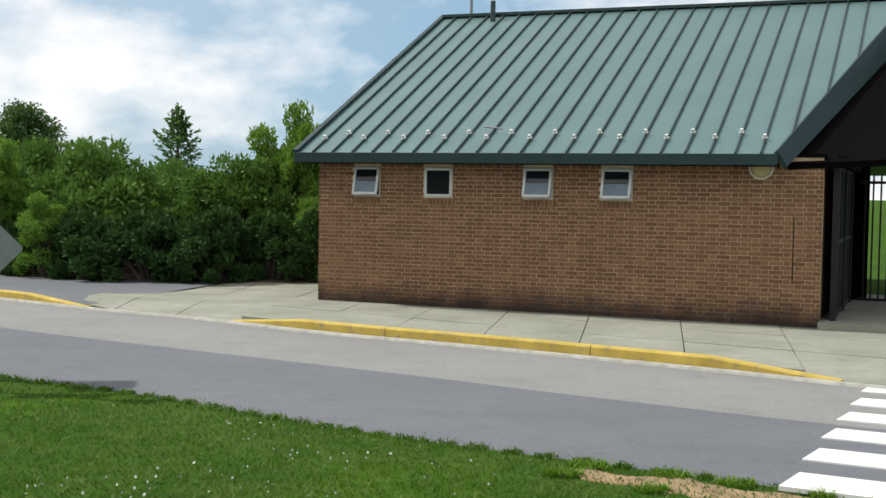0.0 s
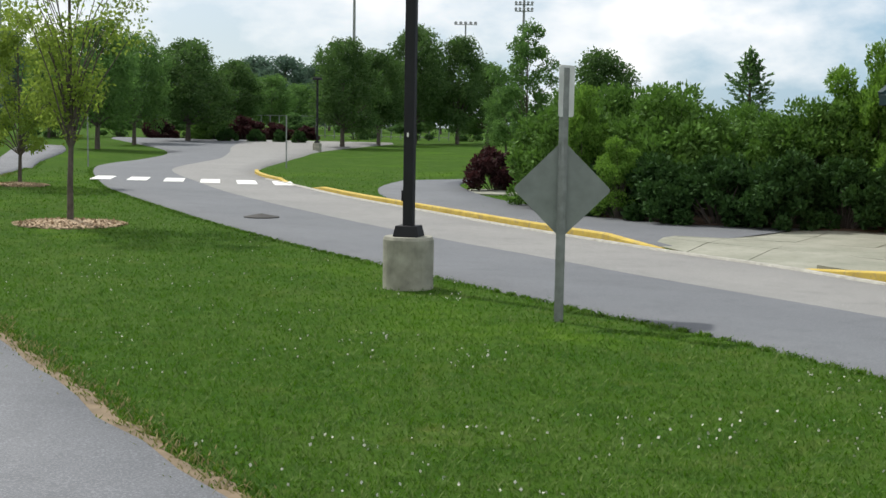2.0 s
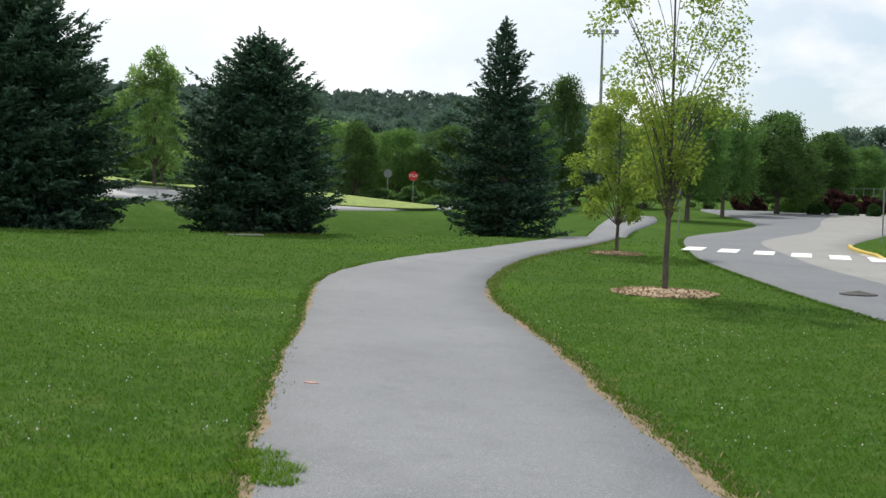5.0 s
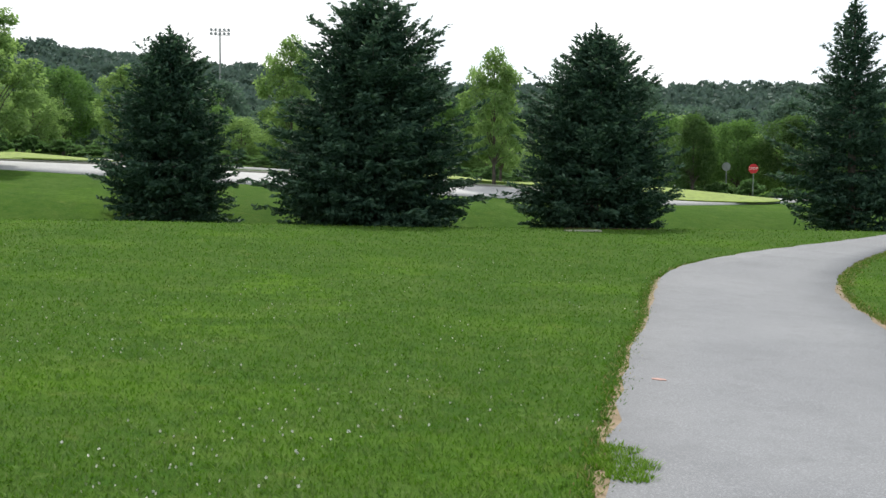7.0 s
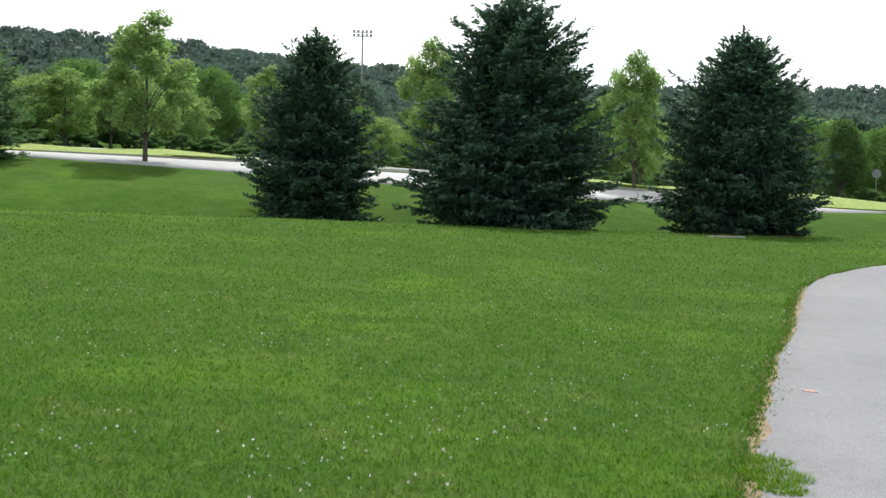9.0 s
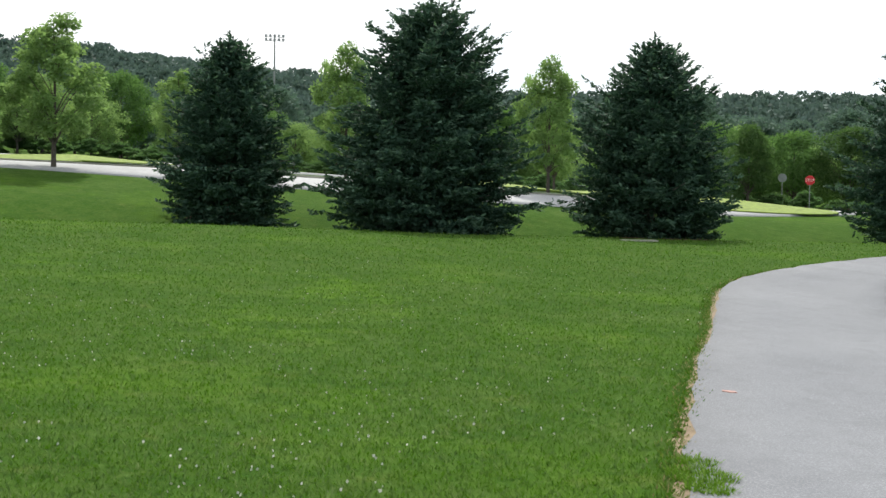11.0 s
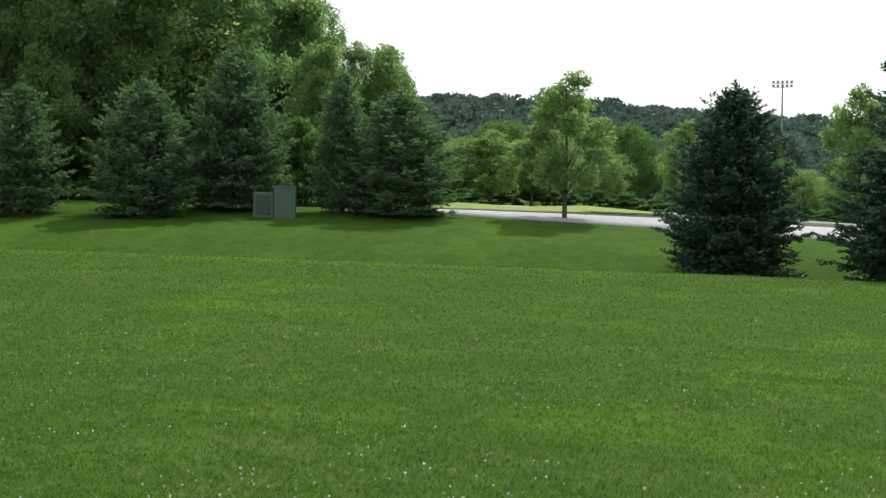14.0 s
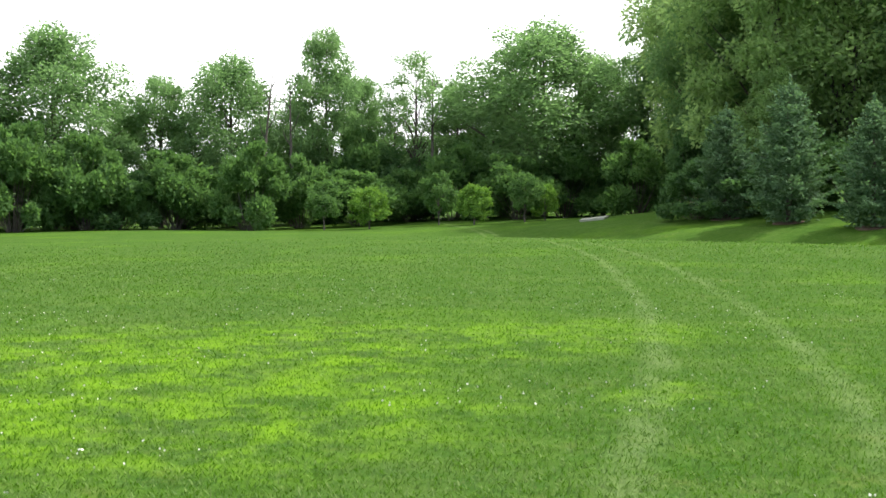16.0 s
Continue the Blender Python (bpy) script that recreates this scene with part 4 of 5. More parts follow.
def bar_between(a, b, w, h, lift=0.0):
    a, b = Vector(a), Vector(b)
    d = (b - a).normalized()
    side = d.cross(Vector((0, 0, 1))).normalized()
    up = side.cross(d)
    bm = bmesh.new()
    vs = []
    for p in (a, b):
        for sx, sz in ((-1, 0), (1, 0), (1, 1), (-1, 1)):
            vs.append(bm.verts.new(p + side * sx * w / 2 + up * (lift + sz * h)))
    for f in ((3, 2, 1, 0), (4, 5, 6, 7), (0, 1, 5, 4), (1, 2, 6, 5), (2, 3, 7, 6), (3, 0, 4, 7)):
        bm.faces.new([vs[i] for i in f])
    return bm


for i in range(25):
    x = 0.368 * i - 0.283
    x = max(x, EX0 + 0.01)
    s0 = max(0.0, (x - EX1) / (RX1 - EX1))
    if s0 < 1:
        part("seam", bar_between(slope_point(x, s0), slope_point(x, 1), 0.024, 0.04, 0.001), M_SEAM, roof)
    if 0 < i < 22 and s0 == 0:
        sg = 0.070 if i % 2 else 0.098
        c = slope_point(x, sg)
        g = box(0.05, 0.045, 0.06, (0, 0, 0.075), 0.006)
        box(0.075, 0.06, 0.012, (0, 0, 0.05), bm=g)
        bmesh.ops.transform(g, matrix=Matrix.Translation(c) @ Matrix.Rotation(RISE, 4, "X"), verts=g.verts)
        part("snow_guard", g, M_ALU, roof, "small metal snow guard")
br = box(0.34, 0.03, 0.02, (0, 0, 0.09), rot=Matrix.Rotation(radians(-14), 4, "Z"))
bmesh.ops.transform(br, matrix=Matrix.Translation(slope_point(3.05, 0.115)) @ Matrix.Rotation(RISE, 4, "X"), verts=br.verts)
part("bent_bar", br, M_STEEL, roof, "loose bent metal bar on the roof")
part("ridge_cap", bar_between(slope_point(EX0, 1), slope_point(RX1, 1), 0.24, 0.06, -0.01), M_SEAM, roof)
part("rake_trim", bar_between(slope_point(EX0 - 0.02, 0), slope_point(EX0 - 0.02, 1), 0.09, 0.17, -0.11), M_TRIM, roof)
part("eave_fascia", box(EX1 - EX0 + 0.04, 0.05, 0.17, ((EX0 + EX1) / 2, EAVE_Y - 0.025, EAVE_Z - 0.075), 0.008), M_TRIM, roof)
part("soffit", box(EX1 - EX0, 0.42, 0.03, ((EX0 + EX1) / 2, EAVE_Y + 0.21, EAVE_Z - 0.15)), M_SOFFIT_SHADE, roof)
part("prow_fascia", slab([slope_point(EX1 + 0.02, 0) + Vector((0, -0.04, 0.06)), slope_point(EX1 + 0.02, 0) + Vector((0.14, -0.04, -0.17)), slope_point(RX1 + 0.12, 1) + Vector((0.12, 0, -0.42)), slope_point(RX1 + 0.02, 1) + Vector((0, 0, 0.06))], 0.08), M_TRIM, roof)
vp = tube([slope_point(1.02, 0.95), slope_point(1.02, 0.95) + Vector((0, 0, 0.42))], [0.055, 0.055], 10)
part("vent_pipe", vp, M_SEAM, roof)
# porch over the gate; its shade is in the near-black colour
part("porch_ceiling", slab([(EX1 + 0.12, EAVE_Y + 0.35, EAVE_Z - 0.12), (12.5, EAVE_Y + 0.35, EAVE_Z + 0.1), (12.5, RIDGE_Y, RIDGE_Z - 0.35), (EX1 + 0.2, RIDGE_Y, RIDGE_Z - 0.35)], 0.10), M_SOFFIT_SHADE, building)
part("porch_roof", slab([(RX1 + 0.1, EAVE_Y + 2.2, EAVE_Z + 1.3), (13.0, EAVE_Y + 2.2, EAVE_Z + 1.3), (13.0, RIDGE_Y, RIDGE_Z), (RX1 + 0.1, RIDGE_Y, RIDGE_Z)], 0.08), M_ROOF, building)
# added dark panel, out of view, to close the porch
part("porch_back_panel", box(2.4, 0.15, 3.0, (12.2, 5.2, 1.5)), M_SOFFIT_SHADE, building)
# added near-black strip, painting shade over the pale wall top
part("wall_top_shade", box(0.70, 0.24, 0.05, (L_WALL - 0.33, 0.11, H_WALL + 0.028)), M_SOFFIT_SHADE, building)
# added near-black panel standing in for the shaded gap beside the gate
part("porch_shade_panel", box(0.46, 0.12, 2.9, (8.53, 4.36, 1.45)), M_SOFFIT_SHADE, building)
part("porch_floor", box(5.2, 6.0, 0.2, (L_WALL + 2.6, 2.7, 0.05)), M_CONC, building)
part("porch_beam", box(0.14, 5.0, 0.16, (L_WALL + 0.25, 2.6, H_WALL - 0.05)), M_SOFFIT_SHADE, building)
gate = empty("metal_gate", Matrix(), "tall black metal gate folded against the porch wall", "gate")
gate.matrix_world = pose(-2.15, 21.2, BASE, 0, 0, WALL_TURN) @ pose(L_WALL + 0.12, 0.15, 0.1)
for i in range(46):
    part("bar", box(0.022, 0.022, 2.3, (0.06, 0.05 + i * 0.075, 1.2)), M_BLACK, gate)
for zz in (0.1, 1.2, 2.3):
    part("rail", box(0.04, 3.45, 0.05, (0.06, 1.75, zz)), M_BLACK, gate)
part("panel", box(0.012, 3.4, 2.2, (0.012, 1.75, 1.2)), M_BLACK, gate)
for yy in (0.0, 1.75, 3.52):
    part("post", box(0.09, 0.09, 2.5, (0.06, yy, 1.2), 0.008), M_BLACK, gate)
fence = empty("metal_fence", Matrix(), "black bar fence at the far side of the porch", "fence")
fence.matrix_world = pose(-2.15, 21.2, BASE, 0, 0, WALL_TURN) @ pose(8.6, 4.2, 0.05)
for i in range(12):
    part("bar", box(0.03, 0.03, 2.3, (0.1 + i * 0.13, 0, 1.2)), M_BLACK, fence)
for zz in (0.12, 2.2):
    part("rail", box(1.6, 0.04, 0.05, (0.8, 0, zz)), M_BLACK, fence)
# half-round wall lamp
lamp = tagged(empty("wall_lamp", pose(-2.15, 21.2, BASE, 0, 0, WALL_TURN) @ pose(7.41, -0.01, 2.06 - BASE), "half-round cream wall lamp under the eave", "lamp"))


def half_bowl(r, depth):
    bm = bmesh.new()
    rings = []
    for i in range(7):
        f = i / 6
        rr, y = r * math.cos(f * math.pi / 2 * 0.92), -depth * math.sin(f * math.pi / 2)
        rings.append([bm.verts.new((rr * math.cos(a), y, rr * 1.05 * math.sin(a))) for a in [math.pi + math.pi * k / 14 for k in range(15)]])
    for a, b in zip(rings, rings[1:]):
        for k in range(14):
            bm.faces.new((a[k], a[k + 1], b[k + 1], b[k]))
    bm.faces.new(rings[-1])
    return bm


part("bowl", half_bowl(0.15, 0.10), plain("lamp_cream", (0.42, 0.36, 0.20), 0.5), lamp)
rim = tube([(0.17 * math.cos(math.pi + math.pi * k / 16), -0.02, 0.178 * math.sin(math.pi + math.pi * k / 16)) for k in range(17)], [0.018] * 17, 6)
part("rim", rim, plain("lamp_rim", (0.6, 0.58, 0.5), 0.5), lamp)
bricks()

# ---------------------------------------------------------------- lamp post and sign
def lamp_post(x, y, height, label):
    post = empty("lamp_post", pose(x, y, gz(x, y)), label, "lamp post", "lamp posts by the road")
    ped = tube([(0, 0, -0.2), (0, 0, 0.10), (0, 0, 0.585), (0, 0, 0.62)], [0.302, 0.302, 0.302, 0.285], 32)
    part("pedestal", ped, M_PED, post, "round weathered concrete pedestal")
    b = box(0.31, 0.31, 0.13, (0, 0, 0.685), 0.012, Matrix.Rotation(radians(12), 4, "Z"))
    for v in b.verts:
        if v.co.z > 0.7:
            v.co.x *= 0.86
            v.co.y *= 0.86
    part("base_cover", b, M_BLACK, post)
    part("pole", box(0.125, 0.125, height, (0, 0, 0.74 + height / 2), 0.015, Matrix.Rotation(radians(12), 4, "Z")), M_BLACK, post)
    part("hand_hole", box(0.02, 0.075, 0.13, (-0.068, -0.03, 1.10), 0.005, Matrix.Rotation(radians(12), 4, "Z")), M_BLACK, post)
    part("sticker", box(0.022, 0.004, 0.05, (0.01, -0.074, 1.82), rot=Matrix.Rotation(radians(12), 4, "Z")), M_WHITE, post)
    part("arm", box(0.10, 0.10, 0.12, (0, 0, 0.74 + height + 0.05)), M_BLACK, post)
    part("lamp_head", box(0.55, 0.5, 0.16, (0, 0, 0.74 + height + 0.17), 0.04, Matrix.Rotation(radians(12), 4, "Z")), M_BLACK, post)
    return post


lp = lamp_post(-6.85, 13.0, 4.05, "black square lamp post on a round concrete pedestal")
copy_thing(lp, pose(-44.4, 70.6, gz(-44.4, 70.6)))


def road_sign(x, y):
    sg = empty("road_sign", pose(x, y, gz(x, y), 0, 0, 20.5), "back of a grey diamond road sign on a steel post", "road sign")
    pst = bmesh.new()
    for dx, wd, dy in ((-0.040, 0.012, 0.0), (0.040, 0.012, 0.0), (-0.024, 0.028, -0.02), (0.024, 0.028, -0.02), (0.0, 0.030, -0.035)):
        box(wd, 0.014, 2.72, (dx, dy, 1.135), 0.002, bm=pst)
    part("post", pst, M_STEEL, sg, "galvanised channel post")
    dm = box(0.685, 0.012, 0.685, (0, 0.03, 0), 0.0)
    ve = [e for e in dm.edges if abs(e.verts[0].co.y - e.verts[1].co.y) > 0.005]
    bmesh.ops.bevel(dm, geom=ve, offset=0.04, segments=5, affect="EDGES", profile=0.5)
    bmesh.ops.transform(dm, matrix=Matrix.Translation((0, 0, 1.31)) @ Matrix.Rotation(radians(45), 4, "Y"), verts=dm.verts)
    part("plate", dm, M_SIGNBACK, sg, "plain aluminium sign back")
    tp = box(0.006, 0.24, 0.50, (0, 0, 0), 0.0)
    ve = [e for e in tp.edges if abs(e.verts[0].co.x - e.verts[1].co.x) > 0.003]
    bmesh.ops.bevel(tp, geom=ve, offset=0.03, segments=4, affect="EDGES", profile=0.5)
    bmesh.ops.transform(tp, matrix=Matrix.Translation((0.02, 0.0, 2.27)) @ Matrix.Rotation(radians(-38), 4, "Z"), verts=tp.verts)
    part("upper_plate", tp, plain("pale_sign_plate", (0.55, 0.57, 0.55), 0.5, 0.2), sg, "pale narrow plate seen nearly edge-on")
    for zz in (0.98, 1.62, 2.12, 2.42):
        part("bolt", tube([(0, -0.05, zz), (0, 0.03, zz)], [0.012, 0.012], 6), M_STEEL, sg)
    return sg


road_sign(-4.365, 11.5)


def small_sign(x, y, h, turn, shape, mat, back, label, size=0.75):
    sg = empty("road_sign", pose(x, y, gz(x, y), 0, 0, turn), label, "road sign")
    part("post", box(0.06, 0.04, h, (0, 0, h / 2 - 0.1)), M_STEEL, sg)
    if shape == "post":
        return sg
    n = 8 if shape == "stop" else 24
    bm = bmesh.new()
    ring = [(size / 2 * math.cos(2 * math.pi * (k + 0.5) / n), size / 2 * math.sin(2 * math.pi * (k + 0.5) / n)) for k in range(n)]
    f = [bm.verts.new((a, -0.03, b + h - size / 2)) for a, b in ring]
    g = [bm.verts.new((a, -0.022, b + h - size / 2)) for a, b in ring]
    bm.faces.new(f)
    bm.faces.new(g[::-1])
    for k in range(n):
        bm.faces.new((f[k], g[k], g[(k + 1) % n], f[(k + 1) % n]))
    part("plate", bm, mat, sg)
    if shape == "stop":
        cu = bpy.data.curves.new("word", "FONT")
        cu.body, cu.align_x, cu.align_y, cu.size, cu.extrude = "STOP", "CENTER", "CENTER", size * 0.36, 0.002
        tmp = new("word", cu)
        dg = bpy.context.evaluated_depsgraph_get()
        me = bpy.data.meshes.new_from_object(tmp.evaluated_get(dg))
        bpy.data.objects.remove(tmp)
        me.materials.clear()
        me.materials.append(M_WHITE)
        wd = new("lettering", me)
        wd.parent = sg
        wd.matrix_local = pose(0, -0.036, h - size / 2, 90, 0, 0)
    return sg


M_RED = plain("sign_red", (0.5, 0.02, 0.03), 0.5)
sx_, sy_ = bearing(54.9, 88)
small_sign(sx_, sy_, 2.6, 55, "stop", M_RED, M_SIGNBACK, "red octagonal stop sign at the car park exit", 0.7)
sx_, sy_ = bearing(56.1, 90)
small_sign(sx_, sy_, 2.7, 55, "disc", M_SIGNBACK, M_SIGNBACK, "grey back of a sign among the car park trees", 0.62)
small_sign(-31.2, 47.0, 2.5, 35, "post", M_STEEL, M_STEEL, "thin grey sign post on the lawn edge")
small_sign(-38.0, 41.5, 2.4, 42, "post", M_STEEL, M_STEEL, "thin grey sign post beside the walkway")

# green utility cabinet
cab = empty("utility_cabinet", pose(-52.6, -12.2, gz(-52.6, -12.2), 0, 0, 100), "pale green metal utility cabinets on the bank", "utility cabinet")
part("body", box(0.95, 0.9, 1.38, (0.45, 0, 0.6), 0.02), M_GREENBOX, cab)
part("lid", box(1.0, 0.95, 0.06, (0.45, 0, 1.31), 0.015), M_GREENBOX, cab)
part("side_unit", box(0.85, 0.85, 1.12, (-0.47, -0.1, 0.5), 0.02), M_GREENBOX, cab)
part("grille", box(0.66, 0.02, 0.85, (-0.47, -0.535, 0.5), 0.005), plain("grille_dark", (0.035, 0.05, 0.045), 0.6), cab, "dark louvred grille")
for i in range(9):
    part("louvre", box(0.62, 0.02, 0.03, (-0.47, -0.552, 0.16 + i * 0.085)), M_GREENBOX, cab)
tagged(mesh_ob("concrete_slab", [(-49.4, -50.6, gz(-49.4, -50.6) + 0.12), (-51.6, -52.6, gz(-51.6, -52.6) + 0.12), (-52.6, -51.4, gz(-52.6, -51.4) + 0.12), (-50.4, -49.6, gz(-50.4, -49.6) + 0.12),
                                 (-49.4, -50.6, gz(-49.4, -50.6) - 0.1), (-51.6, -52.6, gz(-51.6, -52.6) - 0.1), (-52.6, -51.4, gz(-52.6, -51.4) - 0.1), (-50.4, -49.6, gz(-50.4, -49.6) - 0.1)],
               [(0, 1, 2, 3), (0, 4, 5, 1), (1, 5, 6, 2), (2, 6, 7, 3), (3, 7, 4, 0)], M_CONC), "pale concrete slab lying at the wood edge", "slab")


tagged(mesh_ob("concrete_slab", [(-34.0 + a, 17.6 + b, gz(-34, 17.6) + c) for c in (0.035, -0.1) for a, b in ((-0.3, -0.55), (0.15, -0.6), (0.3, 0.5), (-0.2, 0.6))],
               [(0, 1, 2, 3), (0, 4, 5, 1), (1, 5, 6, 2), (2, 6, 7, 3), (3, 7, 4, 0)], M_CONC), "pale flat stone in the grass before a spruce", "slab")


def light_mast(b, d, height, heads, label, span=4.6):
    x, y = bearing(b, d)
    ms = empty("light_mast", pose(x, y, gz(x, y), 0, 0, b), label, "light mast", "sports field light masts")
    part("pole", tube([(0, 0, -0.5), (0, 0, height)], [0.35, 0.16], 10), M_STEEL, ms)
    if heads:
        for r in range(heads):
            zz = height - 0.3 - r * 0.9
            part("crossbar", box(span, 0.12, 0.14, (0, 0, zz)), M_STEEL, ms)
            for k in range(5):
                part("floodlight", tube([((k - 2) * span / 4.6, -0.1, zz + 0.15), ((k - 2) * span / 4.6, -0.5, zz + 0.3)], [0.12, 0.30 * span / 4.6 + 0.05], 10), M_STEEL, ms)
    return ms


light_mast(30.5, 200, 30, 1, "very tall slim light mast behind the trees")
light_mast(25.3, 250, 22.6, 1, "far light mast with one row of floodlights")
light_mast(22.6, 180, 20.6, 3, "light mast with three rows of floodlights", 2.7)
light_mast(79.6, 290, 24.6, 2, "far light mast over the wooded hill")
light_mast(-1.15, 150, 27.0, 0, "slim dark mast behind the brick building")
light_mast(46.2, 180, 24.5, 1, "slim light mast behind the young trees")

# ---------------------------------------------------------------- planting
SPRUCE_LABEL = "tall dark blue-green spruce with boughs down to the grass"
G1 = "spruces on the bank"
put(spruce("spruce_tree", 6.65, 5.2, M_SPRUCE, M_SPRUCE_TIP, 0.17, SPRUCE_LABEL, 0.0, 0.84, 0.10, G1, 0.26, 2.0, 46, 0.16, 9, 1.6), -43.5, 6.3, 10, first=True)
put(spruce("spruce_tree", 8.5, 7.6, M_SPRUCE, M_SPRUCE_TIP, 0.18, "broad dark spruce with ragged boughs over brown mulch", 0.015, 0.78, 0.16, G1, 0.30, 1.9, 44, 0.17, 9, 1.6), -40.0, 12.6, 40, first=True)
put(spruce("spruce_tree", 7.1, 6.0, M_SPRUCE, M_SPRUCE_TIP, 0.17, SPRUCE_LABEL, 0.0, 0.80, 0.02, G1, 0.24, 1.9, 46, 0.14, 15, 1.6), -38.0, 20.1, 80, first=True)
put(spruce("spruce_tree", 9.6, 6.9, M_SPRUCE, M_SPRUCE_TIP, 0.18, "narrow layered spruce with open drooping tiers", 0.03, 0.92, 0.30, G1, 0.52, 1.1, 26, 0.24, 3, 1.2), -40.2, 32.9, 20, first=True)
for mx, my, mr in ((-43.5, 6.3, 1.7), (-40.0, 12.6, 2.8), (-38.0, 20.1, 2.2)):
    tagged(disc("mulch_bed", mx, my, mr, M_MULCH, 0.05), "brown mulch bed under a spruce", "mulch", kind="structure")

G2 = "pines along the wood edge"
PINES = [(-49.6, -40.2, 5.5, 3.4), (-48.3, -35.4, 5.9, 3.7), (-47.0, -30.1, 4.9, 3.3), (-48.1, -26.6, 4.5, 3.0), (-51.1, -23.0, 5.0, 3.8), (-51.6, -17.8, 5.8, 4.5), (-55.1, -14.6, 7.0, 4.2), (-54.8, -9.6, 5.7, 3.1), (-54.5, -6.9, 5.3, 4.4)]
pine_a = spruce("pine_tree", 5.0, 3.6, M_PINE, M_PINE_TIP, 0.17, "soft grey-green pine at the wood edge", 0.02, 0.80, 0.02, G2, 0.40, 1.35, 36, 0.2, 4, 1.5)
pine_b = spruce("pine_tree", 5.6, 4.2, M_PINE, M_PINE_TIP, 0.17, "full rounded grey-green pine at the wood edge", 0.01, 0.72, 0.04, G2, 0.34, 1.6, 38, 0.2, 4, 1.5)
for i, (x, y, h, w) in enumerate(PINES):
    src, h0, w0, = ((pine_a, 5.0, 3.6), (pine_b, 5.6, 4.2))[1 if i in (5, 6, 8) else 0]
    put(src, x, y, 47 * i, 1.1 * w / w0, h / h0, first=(i in (0, 5)))
    tagged(disc("mulch_bed", x, y, 0.75, M_MULCH, 0.05), "small mulch ring under a pine", "mulch", kind="structure")

# young street trees by the walkway
t1 = broadleaf("young_tree", 6.6, 4.7, 1.6, 44, 7600, 0.085, M_LEAF_YOUNG, "young open-crowned tree in a ring of wood chips", 0.055, 1.0, "vase", "young trees by the walkway")
put(t1, -16.2, 17.3, 0, first=True)
t2 = broadleaf("young_tree", 5.0, 3.6, 1.0, 30, 12000, 0.10, M_LEAF_YOUNG, "young yellow-green tree in a mulch ring", 0.055, 0.6, "oval", "young trees by the walkway")
put(t2, -25.9, 25.6, 40, first=True)
M_CHIPS = plain("wood_chips", (0.36, 0.27, 0.18), 0.95, 0.0, 0.45, 30.0, 1.0)


def chip_ring(x, y, r, label):
    ob = disc("mulch_ring", x, y, r, M_CHIPS, 0.05, None, 1, 36, 0.06)
    n = 900
    a, q = rng.uniform(0, 2 * math.pi, n), np.sqrt(rng.uniform(0, 1, n)) * r * 1.08
    px, py = x + q * np.cos(a), y + q * np.sin(a)
    c = np.stack([px, py, zt(px, py) + 0.03 + 0.07 * (1 - q / r / 1.1)], 1)
    me = quads_mesh("chips", leaf_quads(c, rng.normal(0, 1, (n, 3)) * np.array([1, 1, 0.2]), 0.10, 0.5, 0.4), M_CHIPS)
    ch = new("wood_chips", me)
    ch.parent = ob
    tagged(ch, kind="stuff")
    return tagged(ob, label, "mulch", kind="structure")


chip_ring(-16.2, 17.3, 0.95, "ring of pale wood chips round a young tree")
chip_ring(-25.9, 25.6, 0.75, "ring of mulch round a young tree")

# park trees beyond the road and in the car park
maple = broadleaf("park_tree", 8.0, 6.4, 1.6, 40, 20000, 0.20, M_MAPLE, "dense dark green maple on the lawn", 0.16, 0, "round")
park = broadleaf("park_tree", 8.0, 7.0, 1.7, 38, 17000, 0.20, M_LEAF, "leafy round-crowned park tree", 0.15, 0.2, "round")
light = broadleaf("park_tree", 6.8, 4.2, 1.2, 30, 12000, 0.16, M_LEAF_LIGHT, "light green young tree by the car park", 0.09, 0.5, "oval")
put(maple, *bearing(31.0, 92), 0, 1.0, 1.02, first=True)
lot = broadleaf("park_tree", 8.0, 7.4, 1.5, 42, 17000, 0.19, M_LEAF_LIGHT, "broad sunlit green tree in the car park", 0.15, 0.2, "round")
put(lot, *bearing(58.4, 101), 0, 0.9, 0.85, first=True)
for b, d, s, sz in ((29.3, 100, 0.95, 0.95), (27.6, 106, 1.1, 1.25), (25.6, 108, 1.05, 1.15), (24.2, 112, 0.9, 0.9), (18.9, 50, 0.64, 0.63), (38.1, 106, 1.35, 1.06), (36.0, 125, 1.2, 0.95), (47.9, 112, 0.8, 1.5), (57.6, 90, 0.72, 0.74), (53.2, 98, 0.85, 0.82)):
    put(maple, *bearing(b, d), 67 * b, s, sz)
put(park, *bearing(42.1, 80), 0, 1.0, 1.0, first=True)
for b, d, s, sz in ((40.5, 98, 1.0, 1.08), (34.3, 135, 0.9, 0.85), (33.0, 150, 0.8, 0.8), (59.2, 96, 0.8, 0.82), (55.6, 99, 0.8, 0.8), (49.5, 105, 0.85, 1.0), (44.2, 120, 0.9, 1.0), (23.3, 75, 0.5, 0.55), (20.2, 70, 0.6, 0.55)):
    put(park, *bearing(b, d), 53 * b, s, sz)
put(light, -55.3, 0.5, 0, 1.2, 0.98, first=True)
for (x, y), s, sz in ((bearing(93.0, 74), 0.95, 0.72), ((-55.1, 23.6), 0.78, 1.0), (bearing(76.3, 70), 0.9, 1.15), (bearing(84.0, 78), 0.8, 0.9), (bearing(98.0, 72), 1.0, 0.95), (bearing(91.0, 90), 0.9, 0.85), (bearing(66.5, 80), 0.8, 0.95)):
    put(light, x, y, 31 * s * 100, s, sz)
